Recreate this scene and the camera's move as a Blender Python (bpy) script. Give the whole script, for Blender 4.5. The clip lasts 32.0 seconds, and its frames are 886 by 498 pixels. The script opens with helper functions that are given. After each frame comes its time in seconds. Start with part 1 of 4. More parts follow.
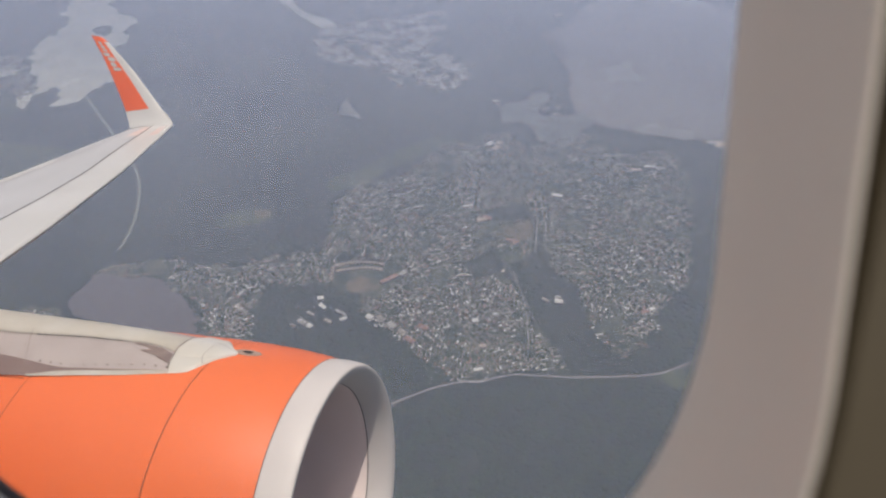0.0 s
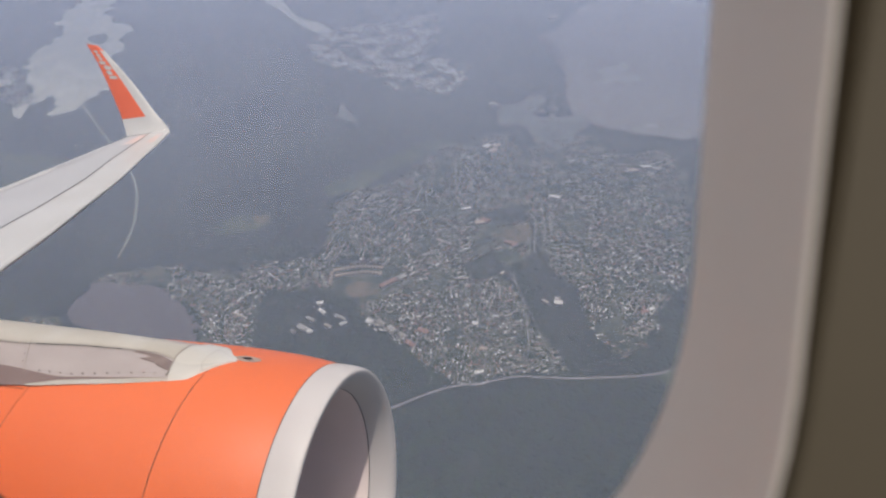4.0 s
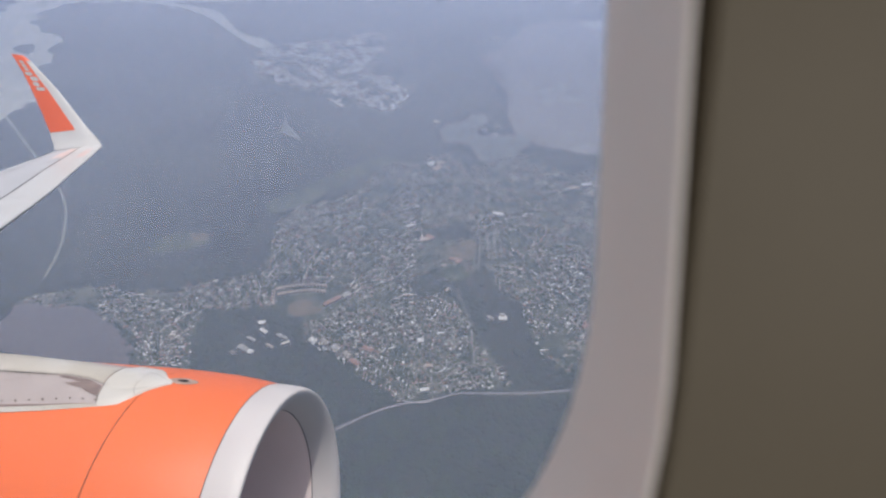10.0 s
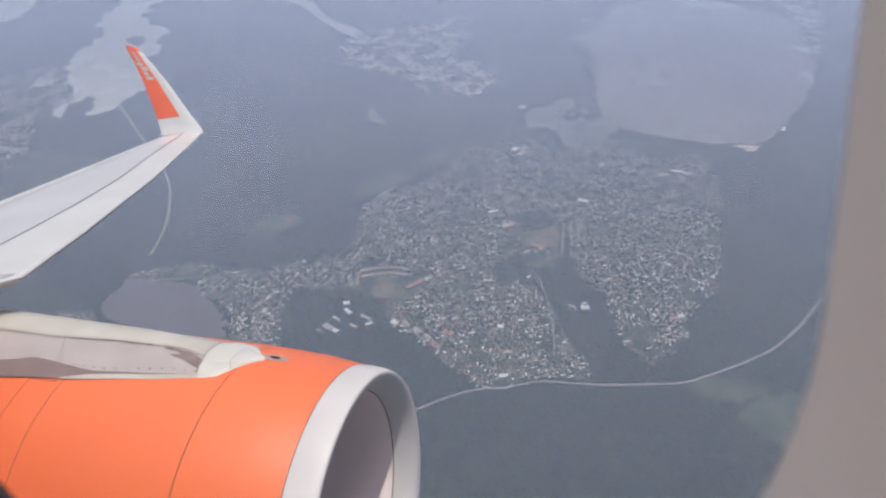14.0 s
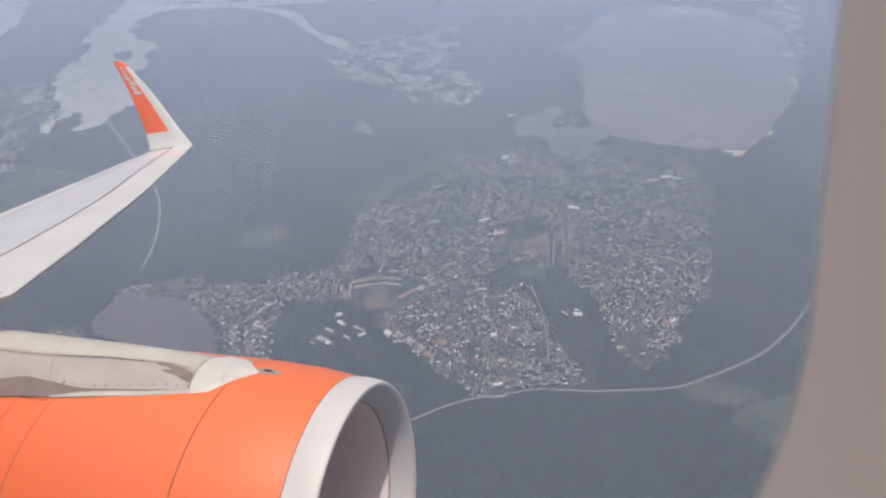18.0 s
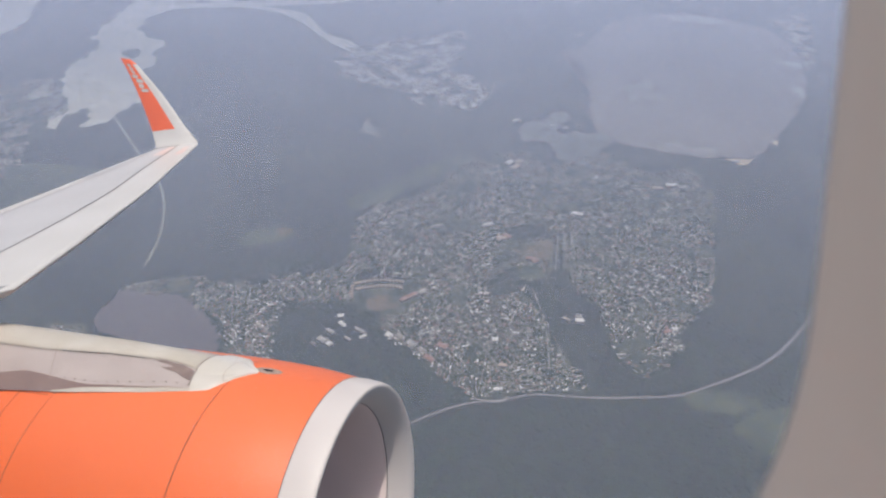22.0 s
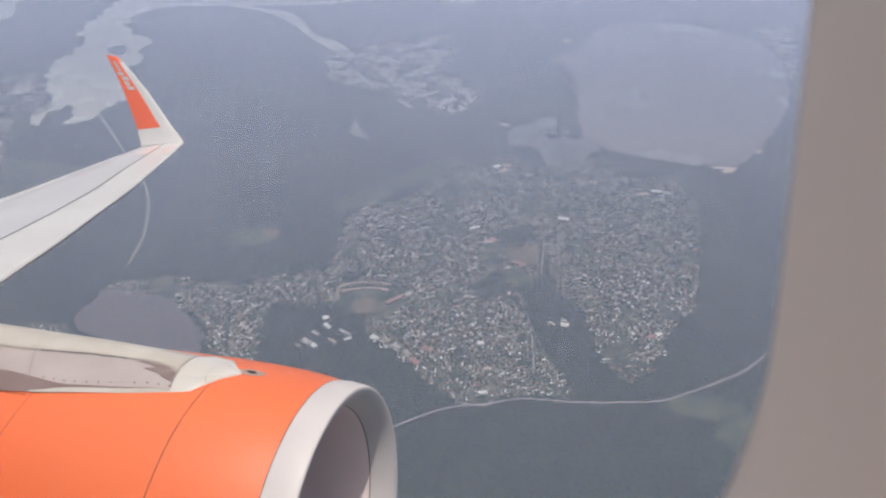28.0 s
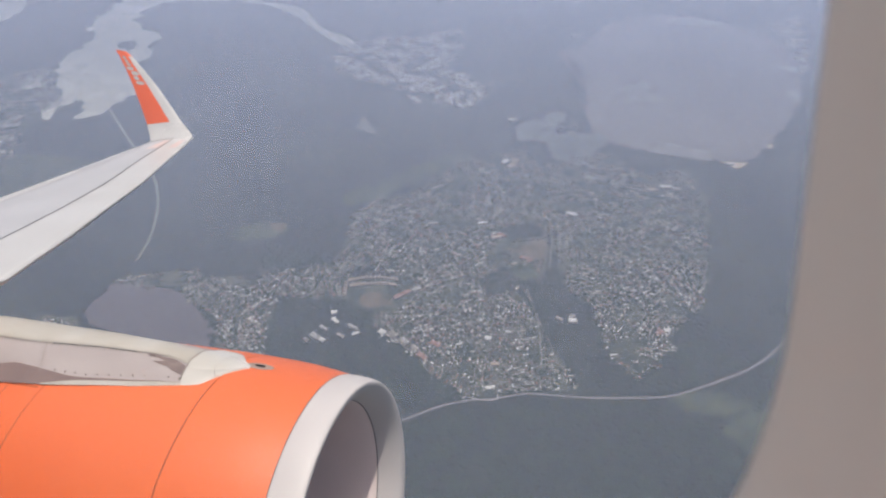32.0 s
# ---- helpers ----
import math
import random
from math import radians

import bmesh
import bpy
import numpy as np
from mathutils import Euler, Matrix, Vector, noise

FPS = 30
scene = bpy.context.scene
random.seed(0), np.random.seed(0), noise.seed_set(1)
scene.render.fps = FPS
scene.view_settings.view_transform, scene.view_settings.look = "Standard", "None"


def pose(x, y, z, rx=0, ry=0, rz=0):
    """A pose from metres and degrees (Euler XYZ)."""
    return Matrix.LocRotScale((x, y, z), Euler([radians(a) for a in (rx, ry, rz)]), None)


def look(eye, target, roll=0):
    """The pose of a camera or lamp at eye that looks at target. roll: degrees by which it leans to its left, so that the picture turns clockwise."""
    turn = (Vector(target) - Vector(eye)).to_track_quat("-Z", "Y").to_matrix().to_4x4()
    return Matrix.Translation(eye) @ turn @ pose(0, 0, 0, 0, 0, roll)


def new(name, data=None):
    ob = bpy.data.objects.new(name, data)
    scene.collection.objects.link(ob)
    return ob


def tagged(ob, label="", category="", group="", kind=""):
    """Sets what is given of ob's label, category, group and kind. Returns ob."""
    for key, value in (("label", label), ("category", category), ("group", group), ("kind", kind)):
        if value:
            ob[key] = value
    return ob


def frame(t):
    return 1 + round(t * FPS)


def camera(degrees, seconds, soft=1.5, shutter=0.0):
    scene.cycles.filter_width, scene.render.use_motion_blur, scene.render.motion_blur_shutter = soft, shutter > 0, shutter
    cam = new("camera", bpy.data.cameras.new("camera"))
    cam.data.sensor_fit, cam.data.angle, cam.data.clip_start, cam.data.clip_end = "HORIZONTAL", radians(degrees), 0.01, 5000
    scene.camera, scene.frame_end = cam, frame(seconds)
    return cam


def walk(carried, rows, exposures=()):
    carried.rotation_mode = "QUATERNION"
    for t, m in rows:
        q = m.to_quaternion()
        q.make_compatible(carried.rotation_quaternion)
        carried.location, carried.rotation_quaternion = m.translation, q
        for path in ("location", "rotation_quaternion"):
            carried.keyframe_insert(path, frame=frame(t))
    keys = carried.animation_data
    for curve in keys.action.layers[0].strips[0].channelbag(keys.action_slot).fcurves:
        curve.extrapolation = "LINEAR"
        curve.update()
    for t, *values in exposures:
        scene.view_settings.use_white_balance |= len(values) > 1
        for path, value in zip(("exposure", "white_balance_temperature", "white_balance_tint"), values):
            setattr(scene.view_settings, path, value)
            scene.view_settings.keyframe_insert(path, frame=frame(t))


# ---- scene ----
# An airliner banks to port over a lagoon town. World: z up, the aircraft near the origin, the land ALT metres below.
# Aircraft things are laid out in the aircraft's own axes (x to the nose, y to port, z up) and set by BANK.
ALT = 1080.0
BANK = Matrix.Rotation(-0.0979, 4, "Y") @ Matrix.Rotation(-0.4135, 4, "X")

# seconds, eye x, y, z (aircraft axes), yaw to the left of port, pitch, roll in degrees
PATH = [
    (0, 0.0118, 0.0000, 0.0000, 11.54, -12.10, -0.04),
    (0.5, 0.0124, 0.0000, 0.0000, 11.66, -12.13, -0.81),
    (1, 0.0130, 0.0000, 0.0000, 12.08, -12.09, -0.79),
    (1.5, 0.0125, 0.0000, 0.0000, 12.27, -12.16, -1.24),
    (2, 0.0120, 0.0000, 0.0000, 12.92, -12.56, -0.96),
    (2.5, 0.0133, 0.0000, 0.0000, 12.35, -12.39, -0.27),
    (3, 0.0146, 0.0000, 0.0000, 11.93, -12.15, -0.36),
    (3.5, 0.0158, 0.0000, 0.0000, 11.62, -11.95, -0.86),
    (5.5, 0.0189, 0.0000, 0.0000, 10.05, -11.39, -0.18),
    (6, 0.0199, 0.0000, 0.0000, 9.35, -11.03, -0.27),
    (6.5, 0.0211, 0.0000, -0.0007, 8.78, -10.62, -0.70),
    (7, 0.0224, 0.0000, -0.0013, 7.82, -10.65, -0.56),
    (7.5, 0.0228, 0.0000, -0.0020, 7.40, -10.69, -0.57),
    (8, 0.0232, 0.0000, -0.0027, 7.38, -10.78, -0.26),
    (8.5, 0.0242, 0.0000, -0.0033, 7.16, -10.74, -0.16),
    (9, 0.0252, 0.0000, -0.0040, 6.79, -10.59, -0.54),
    (9.5, 0.0258, 0.0000, -0.0040, 6.51, -10.53, -0.84),
    (10, 0.0263, 0.0000, -0.0040, 6.23, -10.30, -0.24),
    (10.5, 0.0232, 0.0000, -0.0020, 6.88, -10.30, 0.19),
    (11, 0.0182, 0.0040, 0.0000, 7.91, -10.44, 1.08),
    (11.5, 0.0078, 0.0103, 0.0000, 10.59, -11.23, 1.03),
    (12, 0.0068, 0.0175, 0.0000, 12.93, -11.67, -1.05),
    (12.5, 0.0039, 0.0175, 0.0000, 13.76, -11.55, -1.09),
    (13, -0.0013, 0.0175, 0.0000, 14.73, -11.70, -1.25),
    (13.5, -0.0013, 0.0175, 0.0000, 14.25, -11.57, -1.15),
    (14, -0.0013, 0.0175, 0.0000, 13.90, -11.57, -0.42),
    (14.5, -0.0006, 0.0175, 0.0000, 13.67, -11.59, -0.56),
    (15, 0.0000, 0.0175, 0.0000, 13.15, -11.41, -0.50),
    (15.5, 0.0002, 0.0175, 0.0000, 12.68, -11.28, -0.66),
    (17.5, -0.0006, 0.0175, 0.0000, 13.32, -11.22, -1.15),
    (18, -0.0007, 0.0175, 0.0000, 13.12, -10.72, -1.38),
    (18.5, -0.0010, 0.0175, 0.0000, 13.18, -10.47, -1.55),
    (19, -0.0013, 0.0175, 0.0000, 13.25, -10.39, -1.60),
    (19.5, -0.0008, 0.0175, 0.0000, 13.30, -10.42, -1.32),
    (20, -0.0003, 0.0175, 0.0000, 13.21, -10.55, -1.12),
    (20.5, -0.0003, 0.0175, 0.0000, 13.17, -10.34, -0.25),
    (21, -0.0003, 0.0175, 0.0000, 13.18, -10.41, -0.03),
    (21.5, -0.0001, 0.0175, 0.0000, 13.22, -10.36, -0.40),
    (22, 0.0000, 0.0175, 0.0000, 13.39, -10.42, -0.24),
    (22.5, 0.0006, 0.0175, 0.0000, 13.30, -10.44, -0.12),
    (23, 0.0012, 0.0175, 0.0000, 13.30, -10.59, 0.18),
    (23.5, 0.0014, 0.0175, 0.0000, 13.32, -10.80, 0.40),
    (24, 0.0017, 0.0175, 0.0000, 13.44, -11.00, 0.63),
    (24.5, 0.0019, 0.0175, 0.0000, 13.76, -11.24, 0.27),
    (25, 0.0021, 0.0175, 0.0000, 13.90, -11.13, 0.18),
    (25.5, 0.0024, 0.0175, 0.0000, 13.55, -10.92, 0.06),
    (26, 0.0027, 0.0175, 0.0000, 12.97, -10.57, 0.43),
    (26.5, 0.0028, 0.0175, 0.0000, 12.61, -10.45, 0.83),
    (28.5, 0.0046, 0.0175, 0.0000, 12.03, -10.06, 0.59),
    (29, 0.0053, 0.0175, 0.0000, 11.99, -10.05, 0.48),
    (29.5, 0.0048, 0.0175, 0.0000, 11.97, -10.19, 0.76),
    (30, 0.0042, 0.0175, 0.0000, 11.71, -10.24, 0.98),
    (30.5, 0.0039, 0.0175, 0.0000, 11.63, -10.24, 0.89),
    (31, 0.0036, 0.0175, 0.0000, 12.45, -10.38, 0.72),
    (31.5, 0.0031, 0.0175, 0.0000, 12.74, -10.42, 0.45),
    (32, 0.0027, 0.0175, 0.0000, 12.86, -10.60, 0.75),
]


def held(x, y, z, yaw, pitch, roll):
    a, b = radians(yaw), radians(pitch)
    ahead = Vector((-math.sin(a) * math.cos(b), math.cos(a) * math.cos(b), math.sin(b)))
    return BANK @ look((x, y, z), Vector((x, y, z)) + ahead, roll)


cam = camera(70.95, 32.0, soft=2.3)
cam.data.dof.use_dof = True
cam.data.dof.focus_distance = 30.0
cam.data.dof.aperture_fstop = 8.0
walk(cam, [(t, held(*p)) for t, *p in PATH], [(0, -0.25, 6950, 10), (3, -0.25, 6800, 10), (6, -0.22, 6650, 10), (8, -0.20, 6450, 10),
                                                       (9, -0.16, 6350, 10), (11, -0.08, 6300, 10), (14, -0.08, 6350, 10), (17, -0.07, 6650, 10), (32, -0.09, 6650, 10)])

# ---- light ----
TO_SUN = (BANK.to_3x3() @ Vector((0.17, -0.35, 0.92))).normalized()
world = bpy.data.worlds.new("sky")
scene.world = world
world.use_nodes = True
wn = world.node_tree.nodes
sky = wn.new("ShaderNodeTexSky")
sky.sky_type = "NISHITA"
sky.sun_disc = False
sky.sun_elevation = math.asin(TO_SUN.z)
sky.sun_rotation = math.atan2(TO_SUN.x, TO_SUN.y)
sky.dust_density = 4.0
world.node_tree.links.new(sky.outputs[0], wn["Background"].inputs[0])
wn["Background"].inputs[1].default_value = 0.115
sun = new("sun", bpy.data.lights.new("sun", "SUN"))
sun.data.energy = 3.1
sun.data.angle = radians(0.6)
sun.data.color = (1.0, 0.95, 0.88)
sun.matrix_world = look((0, 0, 60), Vector((0, 0, 60)) - TO_SUN)
# daylight that enters by the row of starboard windows
side = new("starboard_daylight", bpy.data.lights.new("starboard_daylight", "AREA"))
side.data.shape, side.data.size, side.data.size_y, side.data.energy = "RECTANGLE", 9.0, 0.5, 165.0
side.data.color = (1.0, 0.96, 0.90)
side.matrix_world = BANK @ look((0, -3.60, 0.07), (0, 0, 0.0))


# ---- materials ----
def paint(name, color, second=None, scale=3.0, fine=60.0, rough=0.5, metal=0.0, bump=0.05, coat=0.0, mixing=(0.4, 0.65), island=0.0,
          per_object=0.0, stretch=(1, 1, 1)):
    """A surface of two tones mixed by coarse noise, with a fine grain in roughness and relief."""
    m = bpy.data.materials.new(name)
    m.use_nodes = True
    n, ln = m.node_tree.nodes, m.node_tree.links.new
    b = n["Principled BSDF"]
    co = n.new("ShaderNodeTexCoord")
    mp = n.new("ShaderNodeMapping")
    mp.inputs["Scale"].default_value = stretch
    ln(co.outputs["Object"], mp.inputs[0])
    n1, n2 = n.new("ShaderNodeTexNoise"), n.new("ShaderNodeTexNoise")
    n1.inputs["Scale"].default_value, n1.inputs["Detail"].default_value = scale, 6
    n2.inputs["Scale"].default_value, n2.inputs["Detail"].default_value = fine, 4
    ln(mp.outputs[0], n1.inputs["Vector"])
    ln(mp.outputs[0], n2.inputs["Vector"])
    ramp = n.new("ShaderNodeValToRGB")
    e = ramp.color_ramp.elements
    e[0].position, e[1].position = mixing
    e[0].color = (*color, 1)
    e[1].color = (*(second or [c * 0.8 for c in color]), 1)
    ln(n1.outputs["Fac"], ramp.inputs[0])
    grain = n.new("ShaderNodeMix")
    grain.data_type, grain.blend_type = "RGBA", "MULTIPLY"
    grain.inputs[0].default_value = 0.25
    ln(ramp.outputs[0], grain.inputs[6])
    gr = n.new("ShaderNodeMapRange")
    gr.inputs[3].default_value, gr.inputs[4].default_value = 0.6, 1.3
    ln(n2.outputs["Fac"], gr.inputs[0])
    ln(gr.outputs[0], grain.inputs[7])
    out = grain.outputs[2]
    if island or per_object:
        src = n.new("ShaderNodeNewGeometry" if island else "ShaderNodeObjectInfo")
        hsv = n.new("ShaderNodeHueSaturation")
        mr = n.new("ShaderNodeMapRange")
        k = island or per_object
        mr.inputs[3].default_value, mr.inputs[4].default_value = 1 - k, 1 + k
        ln(src.outputs["Random Per Island" if island else "Random"], mr.inputs[0])
        ln(mr.outputs[0], hsv.inputs["Value"])
        ln(out, hsv.inputs["Color"])
        out = hsv.outputs[0]
    ln(out, b.inputs["Base Color"])
    rr = n.new("ShaderNodeMapRange")
    rr.inputs[3].default_value, rr.inputs[4].default_value = max(0.02, rough - 0.12), min(1, rough + 0.12)
    ln(n1.outputs["Fac"], rr.inputs[0])
    ln(rr.outputs[0], b.inputs["Roughness"])
    b.inputs["Metallic"].default_value = metal
    b.inputs["Coat Weight"].default_value = coat
    b.inputs["Coat Roughness"].default_value = 0.42
    if bump:
        bp = n.new("ShaderNodeBump")
        bp.inputs["Strength"].default_value = bump
        bp.inputs["Distance"].default_value = 1.0 / fine
        ln(n2.outputs["Fac"], bp.inputs["Height"])
        ln(bp.outputs[0], b.inputs["Normal"])
    return m


ORANGE = paint("orange_paint", (0.84, 0.178, 0.054), (0.79, 0.152, 0.042), 0.6, 40, 0.5, coat=0.4, bump=0.006, stretch=(0.5, 1, 1))
SHARK_ORANGE = paint("winglet_orange_paint", (0.95, 0.185, 0.092), (0.90, 0.17, 0.082), 1.2, 30, 0.45, bump=0.01)
WHITE = paint("white_paint", (0.63, 0.62, 0.61), (0.57, 0.56, 0.55), 1.2, 30, 0.4, bump=0.01, coat=0.1)
LIP = paint("lip_coating", (0.62, 0.585, 0.575), (0.55, 0.515, 0.51), 2.0, 90, 0.5, bump=0.03)
WINGGREY = paint("wing_grey_paint", (0.54, 0.54, 0.56), (0.48, 0.48, 0.50), 0.7, 25, 0.5, bump=0.01, stretch=(1, 0.4, 1))
DUCT = paint("duct_lining", (0.86, 0.73, 0.71), (0.78, 0.66, 0.64), 3, 200, 0.6, bump=0.1)
PYLON = paint("pylon_grey_paint", (0.44, 0.385, 0.37), (0.38, 0.33, 0.315), 2.5, 40, 0.45, bump=0.02)
CAP = paint("fairing_cap_paint", (0.53, 0.50, 0.455), (0.46, 0.42, 0.36), 2.2, 30, 0.4, bump=0.02)
PLATE = paint("vent_plate_paint", (0.46, 0.34, 0.28), (0.38, 0.28, 0.23), 6, 60, 0.5, bump=0.02)
NOSE = paint("nose_cap_paint", (0.64, 0.62, 0.59), (0.57, 0.54, 0.49), 2.2, 30, 0.35, bump=0.02)
# tone for the dark reflection painted low on the pylon
FOOT_REFLECT = paint("foot_reflection_paint", (0.21, 0.15, 0.14), (0.26, 0.19, 0.175), 3, 40, 0.5, bump=0.02)
WORN = paint("bare_primer", (0.20, 0.15, 0.14), (0.27, 0.21, 0.19), 9, 60, 0.7, bump=0.05)
SEAM = paint("seam_sealant", (0.22, 0.06, 0.035), (0.30, 0.08, 0.04), 6, 60, 0.8)
GREYSEAM = paint("grey_seam", (0.27, 0.24, 0.22), (0.34, 0.30, 0.28), 6, 60, 0.8)
DARKSEAM = paint("dark_seam", (0.05, 0.05, 0.055), (0.09, 0.09, 0.09), 6, 60, 0.8)
STEEL = paint("rivet_steel", (0.33, 0.28, 0.26), None, 20, 90, 0.5, 0.5)
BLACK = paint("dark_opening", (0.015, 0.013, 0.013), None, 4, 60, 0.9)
PINKRED = paint("wear_stripe", (0.74, 0.55, 0.50), (0.70, 0.66, 0.66), 2.5, 30, 0.5)
PLASTIC = paint("reveal_plastic", (0.70, 0.645, 0.61), (0.67, 0.615, 0.58), 6, 900, 0.55, bump=0.05)
# light plastic painted dark brown: the cabin's shade is put into the colour
TRIM = paint("darkened_cabin_plastic", (0.078, 0.061, 0.037), (0.070, 0.054, 0.032), 5, 900, 0.6, bump=0.06)
RUBBER = paint("gasket_rubber", (0.075, 0.07, 0.075), None, 20, 300, 0.7)
CARPET = paint("cabin_carpet", (0.20, 0.20, 0.22), None, 8, 300, 0.95)
LAND = paint("forest_land", (0.011, 0.020, 0.012), (0.036, 0.046, 0.026), 0.0032, 0.02, 0.95, bump=0.0, mixing=(0.40, 0.70))
CANOPY = paint("leaf_canopy", (0.010, 0.020, 0.010), (0.019, 0.033, 0.014), 0.02, 0.6, 0.9, bump=0.0, island=0.16)
GARDEN = paint("garden_trees", (0.028, 0.050, 0.020), (0.048, 0.074, 0.028), 0.02, 0.6, 0.9, bump=0.0, island=0.3)
TOWNLAND = paint("town_soil", (0.030, 0.044, 0.026), (0.100, 0.105, 0.070), 0.022, 0.15, 0.95, bump=0.3)
FIELD = paint("grass_field", (0.036, 0.052, 0.028), (0.076, 0.092, 0.050), 0.016, 0.2, 0.95, bump=0.2)
MEADOWS = paint("marsh_meadow", (0.030, 0.046, 0.026), (0.085, 0.10, 0.058), 0.006, 0.05, 0.95, bump=0.0, mixing=(0.35, 0.7))
BARE = paint("bare_earth", (0.15, 0.12, 0.08), (0.06, 0.07, 0.04), 0.03, 0.3, 0.95, bump=0.2)
SAND = paint("beach_sand", (0.62, 0.50, 0.36), None, 0.05, 0.5, 0.95)
ROADS = paint("pale_asphalt", (0.20, 0.19, 0.18), (0.15, 0.145, 0.14), 0.03, 0.5, 0.9)
VERGE = paint("concrete_edge", (0.34, 0.32, 0.30), (0.27, 0.255, 0.24), 0.05, 0.5, 0.9)
TRACK = paint("dirt_track", (0.26, 0.24, 0.205), (0.12, 0.115, 0.09), 0.05, 0.5, 0.95)
LANE = paint("lane_dust", (0.16, 0.15, 0.12), (0.09, 0.09, 0.07), 0.05, 0.5, 0.95)
ROOF = paint("sheet_roofs", (0.36, 0.315, 0.265), (0.105, 0.095, 0.08), 0.02, 0.8, 0.5, island=0.9, bump=0.05)
ROOFONE = paint("sheet_roof", (0.30, 0.265, 0.22), (0.105, 0.095, 0.08), 0.02, 0.8, 0.5, per_object=0.6, bump=0.05)
RED_ROOF = paint("rust_red_roof", (0.30, 0.165, 0.125), (0.25, 0.15, 0.115), 0.05, 0.8, 0.7, bump=0.05)
PALE_ROOF = paint("white_sheet_roof", (0.68, 0.66, 0.61), (0.42, 0.41, 0.37), 0.12, 0.8, 0.5, bump=0.05)
TAN_ROOF = paint("tan_tile_roof", (0.42, 0.33, 0.26), (0.34, 0.25, 0.19), 0.05, 0.8, 0.7, bump=0.05)
DULL_ROOF = paint("weathered_pale_roof", (0.38, 0.365, 0.33), (0.22, 0.21, 0.19), 0.12, 0.8, 0.6, bump=0.05)
PLASTER = paint("house_plaster", (0.30, 0.275, 0.24), (0.24, 0.22, 0.19), 0.05, 0.8, 0.9)


def water_mat():
    m = paint("lagoon_water", (0.23, 0.215, 0.20), (0.26, 0.245, 0.225), 0.002, 0.02, 0.25, bump=0.0)
    m.node_tree.nodes["Principled BSDF"].inputs["IOR"].default_value = 1.33
    return m


WATER = water_mat()
SILT = paint("silty_river_water", (0.66, 0.64, 0.52), (0.56, 0.55, 0.44), 0.003, 0.02, 0.3, bump=0.0)
CANAL_WATER = paint("canal_water", (0.24, 0.24, 0.19), (0.17, 0.18, 0.14), 0.02, 0.2, 0.3, bump=0.0)
REEDY = paint("reedy_shallow_water", (0.15, 0.155, 0.14), (0.09, 0.105, 0.085), 0.012, 0.03, 0.4, bump=0.0)
MUDDY = paint("muddy_lake_water", (0.105, 0.092, 0.090), (0.13, 0.115, 0.11), 0.004, 0.02, 0.3, bump=0.0)


def glass_mat():
    """Clear acrylic with a translucent film that paints a pale veil of stray light."""
    m = bpy.data.materials.new("acrylic_pane")
    m.use_nodes = True
    n, ln = m.node_tree.nodes, m.node_tree.links.new
    n.remove(n["Principled BSDF"])
    clear, gloss, veil_film = n.new("ShaderNodeBsdfTransparent"), n.new("ShaderNodeBsdfGlossy"), n.new("ShaderNodeBsdfTranslucent")
    gloss.inputs["Roughness"].default_value = 0.04
    veil_film.inputs["Color"].default_value = (0.84, 0.79, 0.79, 1)
    fres = n.new("ShaderNodeFresnel")
    fres.inputs[0].default_value = 1.02
    no = n.new("ShaderNodeTexNoise")
    no.inputs["Scale"].default_value = 14
    mr = n.new("ShaderNodeMapRange")
    mr.inputs[3].default_value, mr.inputs[4].default_value = 0.024, 0.046
    a, b = n.new("ShaderNodeMixShader"), n.new("ShaderNodeMixShader")
    ln(no.outputs["Fac"], mr.inputs[0])
    ln(mr.outputs[0], a.inputs[0])
    ln(clear.outputs[0], a.inputs[1])
    ln(veil_film.outputs[0], a.inputs[2])
    ln(fres.outputs[0], b.inputs[0])
    ln(a.outputs[0], b.inputs[1])
    ln(gloss.outputs[0], b.inputs[2])
    ln(b.outputs[0], n["Material Output"].inputs[0])
    return m


